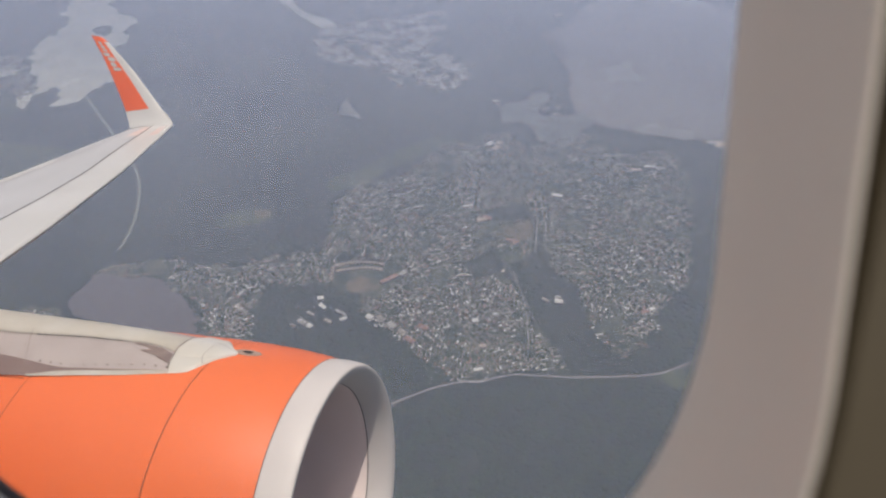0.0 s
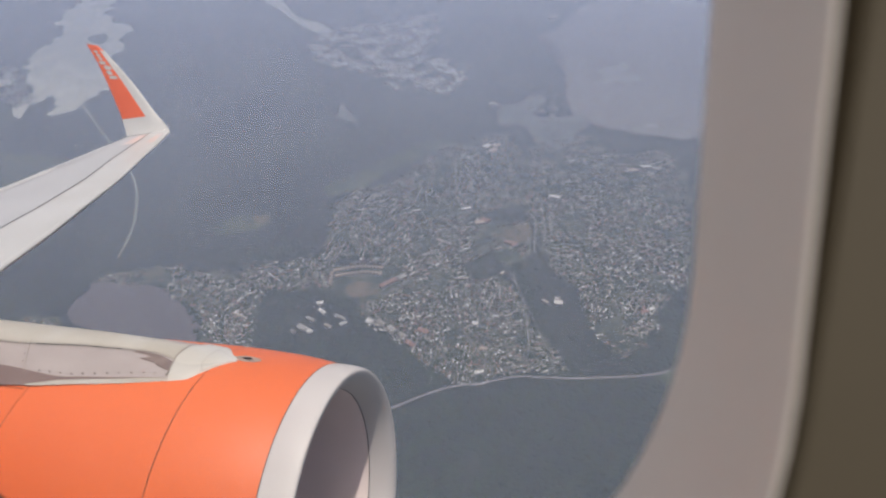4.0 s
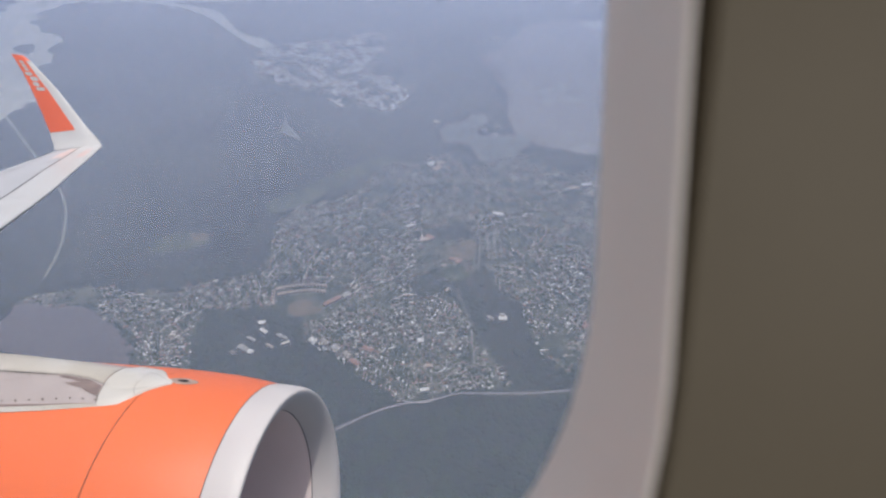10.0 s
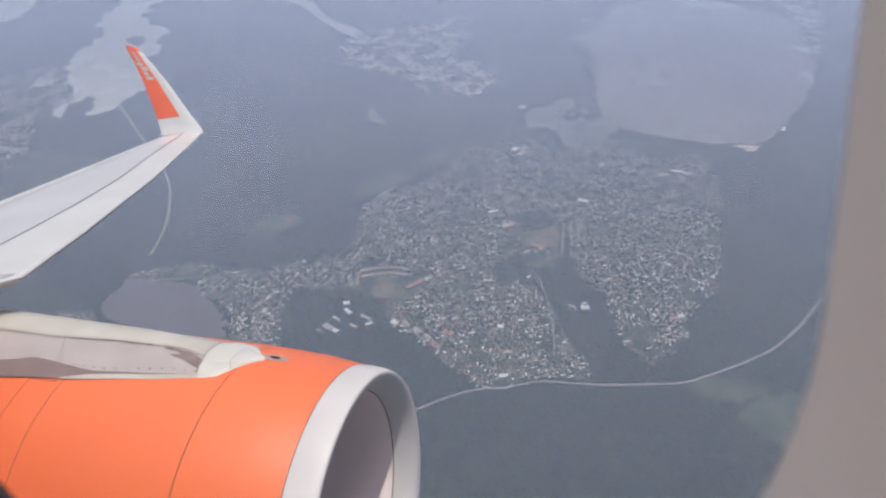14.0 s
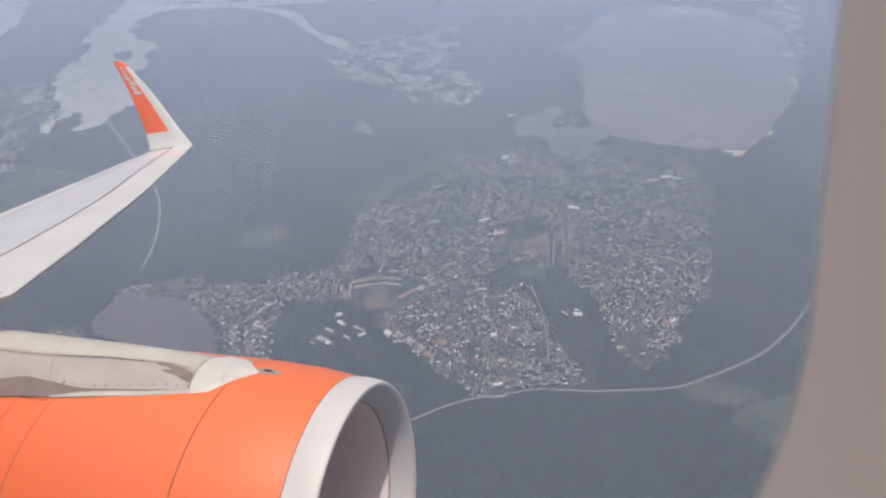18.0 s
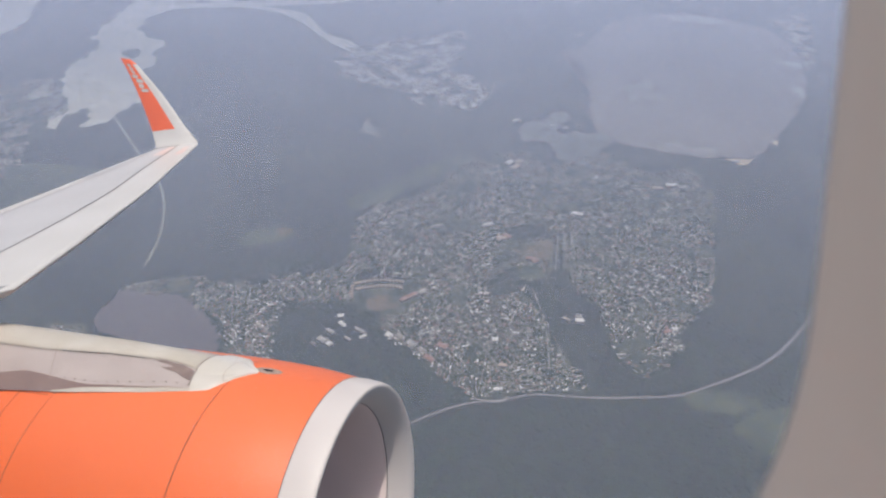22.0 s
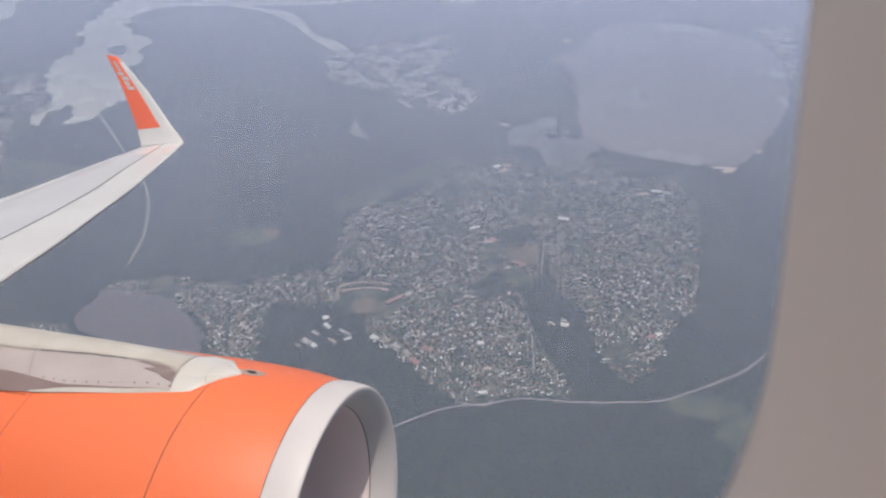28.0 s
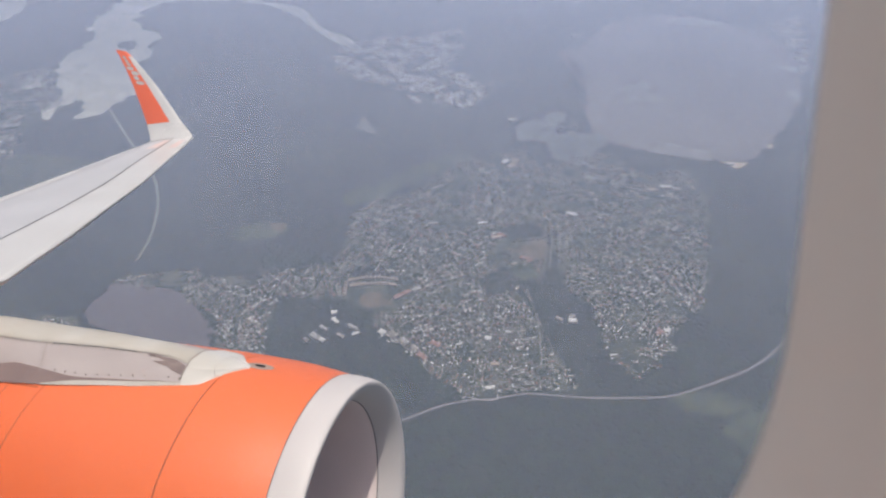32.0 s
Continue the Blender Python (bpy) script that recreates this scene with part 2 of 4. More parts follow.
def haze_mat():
    """A thin painted haze, its opacity rising towards the lagoon to imitate distance."""
    m = bpy.data.materials.new("painted_haze")
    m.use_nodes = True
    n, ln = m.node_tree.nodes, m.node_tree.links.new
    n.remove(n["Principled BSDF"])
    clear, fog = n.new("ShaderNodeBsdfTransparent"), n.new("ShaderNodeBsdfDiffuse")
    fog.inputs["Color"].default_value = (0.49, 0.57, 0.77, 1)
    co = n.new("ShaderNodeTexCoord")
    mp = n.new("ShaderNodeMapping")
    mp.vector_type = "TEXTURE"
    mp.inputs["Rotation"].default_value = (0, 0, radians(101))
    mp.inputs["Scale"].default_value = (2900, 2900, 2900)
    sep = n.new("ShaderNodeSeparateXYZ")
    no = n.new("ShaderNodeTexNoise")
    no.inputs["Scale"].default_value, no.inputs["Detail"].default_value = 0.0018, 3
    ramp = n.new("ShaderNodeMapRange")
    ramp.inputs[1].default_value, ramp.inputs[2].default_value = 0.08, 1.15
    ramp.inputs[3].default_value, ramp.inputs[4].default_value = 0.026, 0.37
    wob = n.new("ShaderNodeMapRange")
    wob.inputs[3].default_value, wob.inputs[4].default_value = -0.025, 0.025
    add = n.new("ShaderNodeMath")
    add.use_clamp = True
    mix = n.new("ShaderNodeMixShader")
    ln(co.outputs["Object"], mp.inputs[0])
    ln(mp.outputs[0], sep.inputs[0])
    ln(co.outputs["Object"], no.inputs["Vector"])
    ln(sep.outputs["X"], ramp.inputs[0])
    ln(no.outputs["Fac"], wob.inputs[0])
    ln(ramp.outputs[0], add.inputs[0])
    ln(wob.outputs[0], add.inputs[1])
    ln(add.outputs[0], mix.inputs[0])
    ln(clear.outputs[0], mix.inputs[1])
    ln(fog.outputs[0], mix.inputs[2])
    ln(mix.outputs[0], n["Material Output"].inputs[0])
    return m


GLASS = glass_mat()
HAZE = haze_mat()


# ---- building helpers ----
def thing(name, label, category="", group="", kind="", m=None):
    ob = new(name)
    ob.empty_display_size = 0.2
    if m is not None:
        ob.matrix_basis = m
    return tagged(ob, label, category, group, kind)


def mesh_of(name, verts, faces, material, smooth=True):
    me = bpy.data.meshes.new(name)
    me.from_pydata([tuple(v) for v in verts], [], faces)
    me.materials.append(material)
    if smooth:
        me.shade_smooth()
    me.update()
    return me


def part(name, verts, faces, material, parent=None, label="", smooth=True):
    ob = new(name, mesh_of(name, verts, faces, material, smooth))
    ob.parent = parent
    return tagged(ob, label) if label else ob


def loft(rings, closed=True, cap=False):
    """Quads between rings of equal length."""
    n = len(rings[0])
    verts = [v for r in rings for v in r]
    faces = []
    for i in range(len(rings) - 1):
        for j in range(n if closed else n - 1):
            k = (j + 1) % n
            faces.append((i * n + j, i * n + k, (i + 1) * n + k, (i + 1) * n + j))
    if cap:
        faces += [tuple(range(n))[::-1], tuple(range((len(rings) - 1) * n, len(rings) * n))]
    return verts, faces


def lerp(table, x):
    for (x0, a), (x1, b) in zip(table, table[1:]):
        if x <= x1:
            k = max(0.0, (x - x0) / (x1 - x0))
            return a + (b - a) * k
    return table[-1][1]


def box(cx, cy, cz, sx, sy, sz, bev=0.0):
    bm = bmesh.new()
    bmesh.ops.create_cube(bm, size=1, matrix=Matrix.Translation((cx, cy, cz)) @ Matrix.Diagonal((sx, sy, sz, 1)))
    if bev:
        bmesh.ops.bevel(bm, geom=bm.edges[:], offset=bev, segments=2, affect="EDGES")
    v = [tuple(p.co) for p in bm.verts]
    bm.verts.index_update()
    f = [tuple(p.index for p in q.verts) for q in bm.faces]
    bm.free()
    return v, f


# ---- cabin window and wall ----
WX, WZ = -0.0924, 0.0325


def window_loop(grow, y, n=18):
    """An upright rounded opening in a plane y, wider by grow all round."""
    a, b, rx, rz = 0.142 + grow, 0.180 + grow, 0.074 + grow, 0.110 + grow
    pts = []
    for q, (sx, sz) in enumerate(((1, 1), (-1, 1), (-1, -1), (1, -1))):
        for i in range(n):
            k = (i + 0.5) / n * math.pi / 2
            c, s = (math.cos(k), math.sin(k)) if q % 2 == 0 else (math.sin(k), math.cos(k))
            pts.append((WX + sx * (a - rx + rx * c), y, WZ + sz * (b - rz + rz * s)))
    return pts


def window_rect(x0, x1, z0, z1, y, loop):
    """The outline of a rectangle, point for point on the rays through a loop."""
    out = []
    for x, _, z in loop:
        dx, dz = x - WX, z - WZ
        k = min(((x1 - WX) if dx > 0 else (x0 - WX)) / dx, ((z1 - WZ) if dz > 0 else (z0 - WZ)) / dz)
        out.append((WX + dx * k, y, WZ + dz * k))
    return out


def cabin():
    window = thing("window_1", "oval cabin window with a pale grey plastic reveal", "window", kind="structure", m=BANK)
    rings = [window_loop(0.003, 0.172), window_loop(0.0, 0.168), window_loop(0.0, 0.164), window_loop(0.0006, 0.150), window_loop(0.0012, 0.125),
             window_loop(0.0018, 0.106), window_loop(0.0021, 0.0990), window_loop(0.0023, 0.0968), window_loop(0.0027, 0.0972), window_loop(0.0031, 0.108)]
    part("window_reveal", *loft(rings), PLASTIC, window, "pale grey moulded plastic reveal")
    part("gasket", *loft([window_loop(0.007, 0.1762), window_loop(0.007, 0.180), window_loop(0.03, 0.180), window_loop(0.03, 0.1762)] +
                         [window_loop(0.007, 0.1762)]), RUBBER, window, "dark rubber pane gasket")
    lo = window_loop(0.02, 0.184)
    hi = window_loop(0.02, 0.190)
    v, f = loft([lo, hi])
    n = len(lo)
    f += [tuple(range(n))[::-1], tuple(range(n, 2 * n))]
    pane = part("pane", v, f, GLASS, window, "clear acrylic pane with a pale veil painted in", smooth=False)
    pane.visible_shadow = False
    wall = thing("wall_port", "beige cabin side wall panel round the window, darkened in colour for shade", "wall", kind="structure", m=BANK)
    edge = window_loop(0.0070, 0.0945)
    rect = lambda y: window_rect(-0.62, 0.46, -0.46, 0.46, y, edge)

    def mouth(grow, y):
        """The panel's opening: close to the reveal below, wider towards its top."""
        out = []
        for x, _, z in window_loop(0.0, y):
            g = grow + 0.0052 * min(1.0, max(0.0, (z + 0.030) / 0.05))
            d = Vector((x - WX, z - WZ)).normalized() * g
            out.append((x + d.x, y, z + d.y))
        return out

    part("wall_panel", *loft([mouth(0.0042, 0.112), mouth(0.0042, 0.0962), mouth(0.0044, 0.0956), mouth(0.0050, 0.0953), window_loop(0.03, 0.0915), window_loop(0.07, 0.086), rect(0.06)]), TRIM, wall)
    # black sheet added behind the gap in place of its shade
    part("gap_shade", *loft([window_loop(0.0036, 0.1125), rect(0.1125)]), BLACK, wall, "dark gap behind the panel edge", smooth=False)
    part("outer_skin", *loft([window_loop(0.035, 0.192), window_rect(-0.66, 0.5, -0.5, 0.5, 0.195, edge), window_rect(-0.66, 0.5, -0.5, 0.5, 0.05, edge)]),
         WHITE, wall, smooth=False)
    # the barrel of the fuselage round the cabin, with the starboard windows as openings
    cy, cz, n = -1.77, -0.15, 96
    xs = [-5.0 + 0.265 * i for i in range(39)]
    verts, faces = [], []
    for r in (1.97, 1.88):
        for x in xs:
            for j in range(n):
                k = 2 * math.pi * j / n
                verts.append((x, cy + r * math.cos(k), cz + r * math.sin(k)))
    for layer in (0, 1):
        base = layer * len(xs) * n
        for i in range(len(xs) - 1):
            for j in range(n):
                z = cz + 1.97 * math.sin(2 * math.pi * (j + 0.5) / n)
                port = math.cos(2 * math.pi * (j + 0.5) / n) > 0
                xm = xs[i] + 0.13
                if port and -0.60 < xm < 0.46 and -0.44 < z < 0.44:
                    continue
                if not port and i % 3 != 2 and -0.20 < z < 0.34:
                    continue
                faces.append((base + i * n + j, base + i * n + (j + 1) % n, base + (i + 1) * n + (j + 1) % n, base + (i + 1) * n + j))
    barrel = thing("fuselage", "white painted airliner fuselage barrel round the cabin", "fuselage", kind="structure", m=BANK)
    part("barrel", verts, faces, WHITE, barrel)
    for name, x in (("bulkhead", -5.0), ("bulkhead", 5.07)):
        ring = lambda xx: [(xx, cy + 1.97 * math.cos(2 * math.pi * j / 48), cz + 1.97 * math.sin(2 * math.pi * j / 48)) for j in range(48)]
        part(name, *loft([ring(x - 0.03), ring(x + 0.03)], cap=True), TRIM, barrel, smooth=False)
    floor = thing("floor", "dark carpeted cabin floor", "floor", kind="structure", m=BANK)
    part("floor_panel", *box(0, cy, -1.08, 10.0, 3.5, 0.06), CARPET, floor, smooth=False)


# ---- engine ----
EX, EY, EZ = -1.579, 4.056, -3.015
REV = 2.22


def revolve(profile, n=120):
    """Rings round the engine axis: metres behind the lip, radius. The lip plane leans forward at its foot and turns a little outboard."""
    out = []
    for d, r in profile:
        k = max(0.0, 1 - d / 1.47)
        out.append([(EX - d + k * (0.0273 * r * (1 - math.sin(2 * math.pi * j / n)) + 0.0325 * math.cos(2 * math.pi * j / n)),
                     EY + 0.0186 * d + r * math.cos(2 * math.pi * j / n), EZ + r * math.sin(2 * math.pi * j / n)) for j in range(n)])
    return out


def cowl_radius(d):
    return lerp([(0.2312, 1.165), (0.38, 1.191), (0.565, 1.217), (0.85, 1.2396), (1.154, 1.2538), (1.81, 1.267), (2.49, 1.266), (3.1, 1.235), (3.7, 1.15), (4.3, 1.02)], d)


def on_cowl(d, a, lift=0.0):
    r = cowl_radius(d) + lift
    return Vector((EX - d, EY + 0.0186 * d + r * math.cos(a), EZ + r * math.sin(a)))


def strip_on_cowl(name, d0, d1, a0, a1, lift, material, parent, n=40, label="", lean=0.0):
    """A strip on the cowl; lean moves its far end aft."""
    rows = []
    for d in (d0, (d0 + d1) / 2, d1):
        rows.append([tuple(on_cowl(d + lean * j / n, a0 + (a1 - a0) * j / n, lift)) for j in range(n + 1)])
    return part(name, *loft(rows, closed=False), material, parent, label)


def engine():
    e = thing("jet_engine", "orange jet engine nacelle with a pale grey intake lip", "jet engine", m=BANK)
    lip = []
    for i in range(13):
        k = math.pi / 2 * (1 - i / 12)
        lip.append((0.2312 * (1 - math.cos(k)), 1.1253 + 0.0397 * math.sin(k)))
    inner = [(0.3846 * (1 - math.cos(math.pi / 2 * i / 16)), 1.1253 - 0.1791 * math.sin(math.pi / 2 * i / 16)) for i in range(1, 17)]
    part("intake_lip", *loft(revolve(lip + inner[:11])), LIP, e, "pale grey intake lip")
    d, r = inner[10]
    part("duct_seam", *loft(revolve([(d - 0.004, r - 0.0002), (d + 0.004, r - 0.004)])), DARKSEAM, e)
    part("intake_duct", *loft(revolve(inner[10:] + [(0.46, 0.944), (0.66, 0.944), (0.70, 0.944)])), DUCT, e, "grey acoustic intake lining")
    part("fan_duct", *loft(revolve([(0.70, 0.944), (1.0, 0.942), (1.35, 0.94)])), DUCT, e)
    part("fan_face", *loft(revolve([(1.35, 0.94), (1.32, 0.5), (1.3, 0.3)])), BLACK, e, "dark fan behind the intake")
    part("spinner", *loft(revolve([(1.3, 0.3), (1.15, 0.22), (1.0, 0.1), (0.96, 0.01)])), DARKSEAM, e)
    part("lip_seam", *loft(revolve([(0.2305, 1.1646), (0.2325, 1.1656), (0.237, 1.1664), (0.239, 1.165)])), DARKSEAM, e)
    fore = [(d, cowl_radius(d)) for d in (0.238, 0.3, 0.38, 0.47, 0.565, 0.7, 0.85, 0.92, 0.963)]
    part("inlet_cowl", *loft(revolve(fore)), ORANGE, e, "glossy orange inlet cowl")
    part("cowl_seam", *loft(revolve([(0.963, cowl_radius(0.963) - 0.002), (0.971, cowl_radius(0.971) - 0.002)])), SEAM, e)
    mid = [(d, cowl_radius(d)) for d in (0.971, 1.154, 1.4, 1.6, 1.81, 2.1)]
    part("fan_cowl", *loft(revolve(mid + [(REV, cowl_radius(REV))])), ORANGE, e, "glossy orange fan cowl")
    part("cowl_seam", *loft(revolve([(REV, cowl_radius(REV) - 0.0015), (REV + 0.007, cowl_radius(REV) - 0.0015)])), SEAM, e)
    aft = [(REV + 0.007, cowl_radius(REV))] + [(d, cowl_radius(d)) for d in (2.49, 2.8, 3.1, 3.4, 3.7, 4.0, 4.3)]
    part("reverser_cowl", *loft(revolve(aft)), ORANGE, e, "glossy orange reverser cowl")
    part("nozzle", *loft(revolve([(4.25, 0.95), (4.6, 0.62), (5.2, 0.42), (5.3, 0.35)])), STEEL, e, "bare metal exhaust nozzle")
    # seams of the door on the reverser cowl, and latches low on the cowls
    strip_on_cowl("door_seam", 2.52, 2.526, 2.02, 2.60, 0.0012, SEAM, e, 16)
    strip_on_cowl("door_seam", 2.26, 2.52, 2.02, 2.026, 0.0012, SEAM, e, 3)
    strip_on_cowl("door_seam", 1.95, 1.958, 1.958, 1.99, 0.0012, SEAM, e, 6, lean=0.5)
    for d, a in ((1.16, 2.86), (1.52, 2.93), (1.9, 2.95), (2.15, 2.9)):
        strip_on_cowl("latch", d, d + 0.11, a, a + 0.012, 0.003, SEAM, e, 3)
    # small screws along the lip seam
    for j in range(26):
        c = on_cowl(0.262, 1.75 + 0.055 * j, 0.0006)
        q = Vector((0, math.cos(1.75 + 0.055 * j), math.sin(1.75 + 0.055 * j)))
        w = q.cross(Vector((1, 0, 0)))
        ring = [tuple(c + Vector((0.0035 * math.cos(k * 1.2566), 0, 0)) + w * 0.0035 * math.sin(k * 1.2566)) for k in range(5)]
        part("screw", ring + [tuple(c + q * 0.0015)], [(k, (k + 1) % 5, 5) for k in range(5)], STEEL, e, smooth=False)
    # the vent on the crown
    lo, hi = math.radians(85.3), math.radians(90.6)
    rows = []
    for i in range(13):
        w = 0.25 + 0.75 * math.sin(math.pi * i / 12) ** 0.7
        rows.append([tuple(on_cowl(0.665 + 0.225 * i / 12, (lo + hi) / 2 + (hi - lo) * w * (j / 6 - 0.5), 0.003)) for j in range(7)])
    part("vent_plate", *loft(rows, closed=False), PLATE, e, "tan grey vent plate on the crown")
    v = []
    for i in range(18):
        k = 2 * math.pi * i / 18
        v.append(tuple(on_cowl(0.775 + 0.046 * math.cos(k), math.radians(88.1) + 0.017 * math.sin(k) * (1.0 - 0.35 * math.cos(k) ** 2), 0.009)))
    part("vent_hole", v, [tuple(range(18))], BLACK, e, "dark vent opening", smooth=False)


# ---- pylon ----
CROWN = [(-7.2, 0.183), (-5.4, 0.19), (-4.73, 0.182), (-4.17, 0.175), (-3.63, 0.132), (-3.13, 0.108), (-2.88, 0.095), (-2.73, 0.10), (-2.6, 0.08), (-2.5, 0.05), (-2.41, 0.008)]
TOP = [(-7.2, -1.412), (-5.4, -1.572), (-4.73, -1.582), (-4.17, -1.609), (-3.63, -1.627), (-3.13, -1.659), (-2.88, -1.698), (-2.73, -1.728), (-2.6, -1.742), (-2.5, -1.756), (-2.41, -1.772)]
FOOT = [(-7.2, 0.46), (-5.4, 0.53), (-4.58, 0.525), (-4.28, 0.512), (-4.02, 0.504), (-3.78, 0.489), (-3.56, 0.464), (-3.34, 0.436), (-3.12, 0.406), (-2.92, 0.368), (-2.72, 0.327), (-2.64, 0.30), (-2.58, 0.22), (-2.52, 0.125), (-2.46, 0.055), (-2.41, 0.006)]


def on_pylon(x, v, lift=0.0):
    """A point of the fairing: v runs from -1 (port foot) over the crown at 0 to 1 (starboard foot, towards the cabin)."""
    c, top, k = lerp(CROWN, x), lerp(TOP, x), abs(v)
    drop = 0.35 * c
    if k < 0.5:
        a = k / 0.5 * math.pi / 2
        y, z = c * math.sin(a), top - drop * (1 - math.cos(a))
    else:
        a = (k - 0.5) / 0.5
        f = max(c, lerp(FOOT, x))
        zf = EZ + math.sqrt(max(0.1, cowl_radius(EX - x) ** 2 - f * f)) - 0.012
        y, z = c + (f - c) * a, top - drop + (zf - top + drop) * a + 0.02 * math.sin(math.pi * a)
    w = min(1.0, max(0.0, (x + 2.95) / 0.15))
    if w:
        # the nose is a rounded cone
        f = max(0.004, lerp(FOOT, x))
        zf = EZ + math.sqrt(max(0.1, cowl_radius(EX - x) ** 2 - f * f)) - 0.012
        y += (f * math.sin(k * math.pi / 2) - y) * w * 0.45
        z += (zf + (top - zf) * math.cos(k * math.pi / 2) - z) * w * 0.45
    return (x, EY - math.copysign(y + lift * min(1.0, k * 2), v), z + lift * (1 - 0.4 * k))


def pylon_patch(name, x0, x1, v0, v1, lift, material, parent, nx=12, nv=6, rag=0.0, label="", seed=1):
    rnd = random.Random(seed)
    rows = []
    for i in range(nx + 1):
        x = x0 + (x1 - x0) * i / nx
        a, b = v0 + rag * rnd.uniform(-1, 1), v1 + rag * 0.4 * rnd.uniform(-1, 1)
        rows.append([on_pylon(x, a + (b - a) * j / nv, lift) for j in range(nv + 1)])
    return part(name, *loft(rows, closed=False), material, parent, label)


def side_band(name, upper, lower, lift, material, parent, n=24, label=""):
    """A band on the side, between two lines of x and v."""
    x0, x1 = upper[0][0], upper[-1][0]
    rows = []
    for i in range(n + 1):
        x = x0 + (x1 - x0) * i / n
        a, b = lerp(upper, x), lerp(lower, x)
        rows.append([on_pylon(x, a + (b - a) * j / 4, lift) for j in range(5)])
    return part(name, *loft(rows, closed=False), material, parent, label)


def rivet(c, parent, r=0.0065):
    ring = [(c.x + r * math.cos(k * 1.0472), c.y - 0.001, c.z + r * math.sin(k * 1.0472)) for k in range(6)]
    part("rivet", ring + [(c.x, c.y - 0.005, c.z)], [(k, (k + 1) % 6, 6) for k in range(6)], STEEL, parent, smooth=False)


def pylon():
    p = thing("engine_pylon", "pale grey engine pylon fairing with chipped paint and rivets", "pylon", m=BANK)
    xs = [-7.2, -6.2, -5.4] + [-5.2 + 0.1 * i for i in range(25)] + [-2.75]
    vs = [i / 24 for i in range(-24, 25)]
    part("fairing", *loft([[on_pylon(x, v) for v in vs] for x in xs], closed=False), PYLON, p)
    cv = [i / 14 * 0.485 for i in range(-14, 15)]
    part("fairing_crown", *loft([[on_pylon(x, v, 0.004) for v in cv] for x in xs], closed=False), CAP, p, "cream weathered fairing crown")
    rows = []
    for i in range(15):
        k = i / 14
        rows.append([on_pylon(-2.41 - (1 - k) * (0.42 - 0.11 * max(0.0, abs(v) - 0.45)), v, 0.007 if i < 14 else 0.003) for v in vs])
    part("nose_cap", *loft(rows, closed=False), NOSE, p, "white fairing nose cap")
    for k, x in enumerate((-2.845, -2.625)):
        part("cap_edge", *loft([[on_pylon(x + dx + 0.11 * max(0.0, abs(v) - 0.45), v, 0.0082) for v in vs[3:-3]] for dx in ((0.0, 0.004) if k else (0.0, 0.012))], closed=False), GREYSEAM, p)
    edge = [(0.515, -3.17), (0.535, -3.20), (0.55, -3.13), (0.565, -3.07), (0.58, -3.06), (0.60, -3.02), (0.62, -3.07), (0.635, -3.11), (0.66, -3.06), (0.68, -3.01), (0.70, -2.96), (0.73, -2.93), (0.75, -2.86), (0.765, -2.80)]
    rows = []
    for i in range(33):
        v = 0.515 + 0.25 * i / 32
        x0 = lerp(edge, v)
        x1 = max(x0 + 0.004, -2.835 + 0.11 * max(0.0, v - 0.45) - 0.30 * max(0.0, (0.545 - v) / 0.03))
        rows.append([on_pylon(x0 + (x1 - x0) * j / 5, v, 0.0045) for j in range(6)])
    part("bare_patch", *loft(rows, closed=False), WORN, p, "brown bare patch where paint has flaked off")
    pylon_patch("panel_gap", -4.02, -3.30, 0.487, 0.507, 0.0055, DARKSEAM, p, 34, 1, 0.012, "dark gap along the side panel", 3)
    pylon_patch("panel_gap", -3.30, -2.86, 0.49, 0.498, 0.0055, GREYSEAM, p, 14, 1, 0.0, "", 3)
    pylon_patch("panel_gap", -5.2, -4.05, 0.487, 0.495, 0.0055, GREYSEAM, p, 14, 1, 0.0, "", 3)
    part("panel_gap", *loft([[on_pylon(-4.075 + dx + 0.42 * max(0.0, v - 0.5), v, 0.0055) for v in [0.3 + 0.58 * j / 12 for j in range(13)]] for dx in (0.0, 0.007)], closed=False), GREYSEAM, p)
    # brown band painted in place of a dark reflection along the foot
    side_band("lower_skirt", [(-5.4, 0.86), (-4.39, 0.83), (-4.17, 0.785), (-3.87, 0.85), (-3.61, 0.915), (-3.155, 0.928), (-2.80, 0.925)],
              [(-5.4, 1.0), (-3.8, 0.995), (-3.55, 0.945), (-3.1, 0.94), (-2.80, 0.93)], 0.0045, FOOT_REFLECT, p, 30, "dull brown lower skirt")
    side_band("foot_strip", [(-3.84, 0.985), (-3.6, 0.95), (-3.1, 0.945), (-2.72, 0.93)], [(-3.84, 1.0), (-3.6, 1.0), (-2.72, 1.0)], 0.006, CAP, p, 20)
    for i in range(12):
        x = -3.80 + i * 0.0905
        rivet(Vector(on_pylon(x, lerp([(-3.8, 0.845), (-3.55, 0.885), (-3.35, 0.88), (-2.8, 0.85)], x), 0.006)), p, 0.008)
    for i in range(9):
        rivet(Vector(on_pylon(-4.0 + i * 0.075, 0.55, 0.006)), p, 0.005)
    for i in range(4):
        v = 0.56 + i * 0.09
        rivet(Vector(on_pylon(-4.095 + 0.42 * max(0.0, v - 0.5), v, 0.006)), p, 0.006)
    for i in range(7):
        rivet(Vector(on_pylon(-4.16 - i * 0.10, 0.53, 0.006)), p, 0.005)


# ---- wing ----
def sag(y):
    """The upward sweep of the loaded wing, as a dip below the straight line from root to tip."""
    return 0.065 * min(1.0, max(0.0, (14.8 - y) / 5.0)) ** 0.7


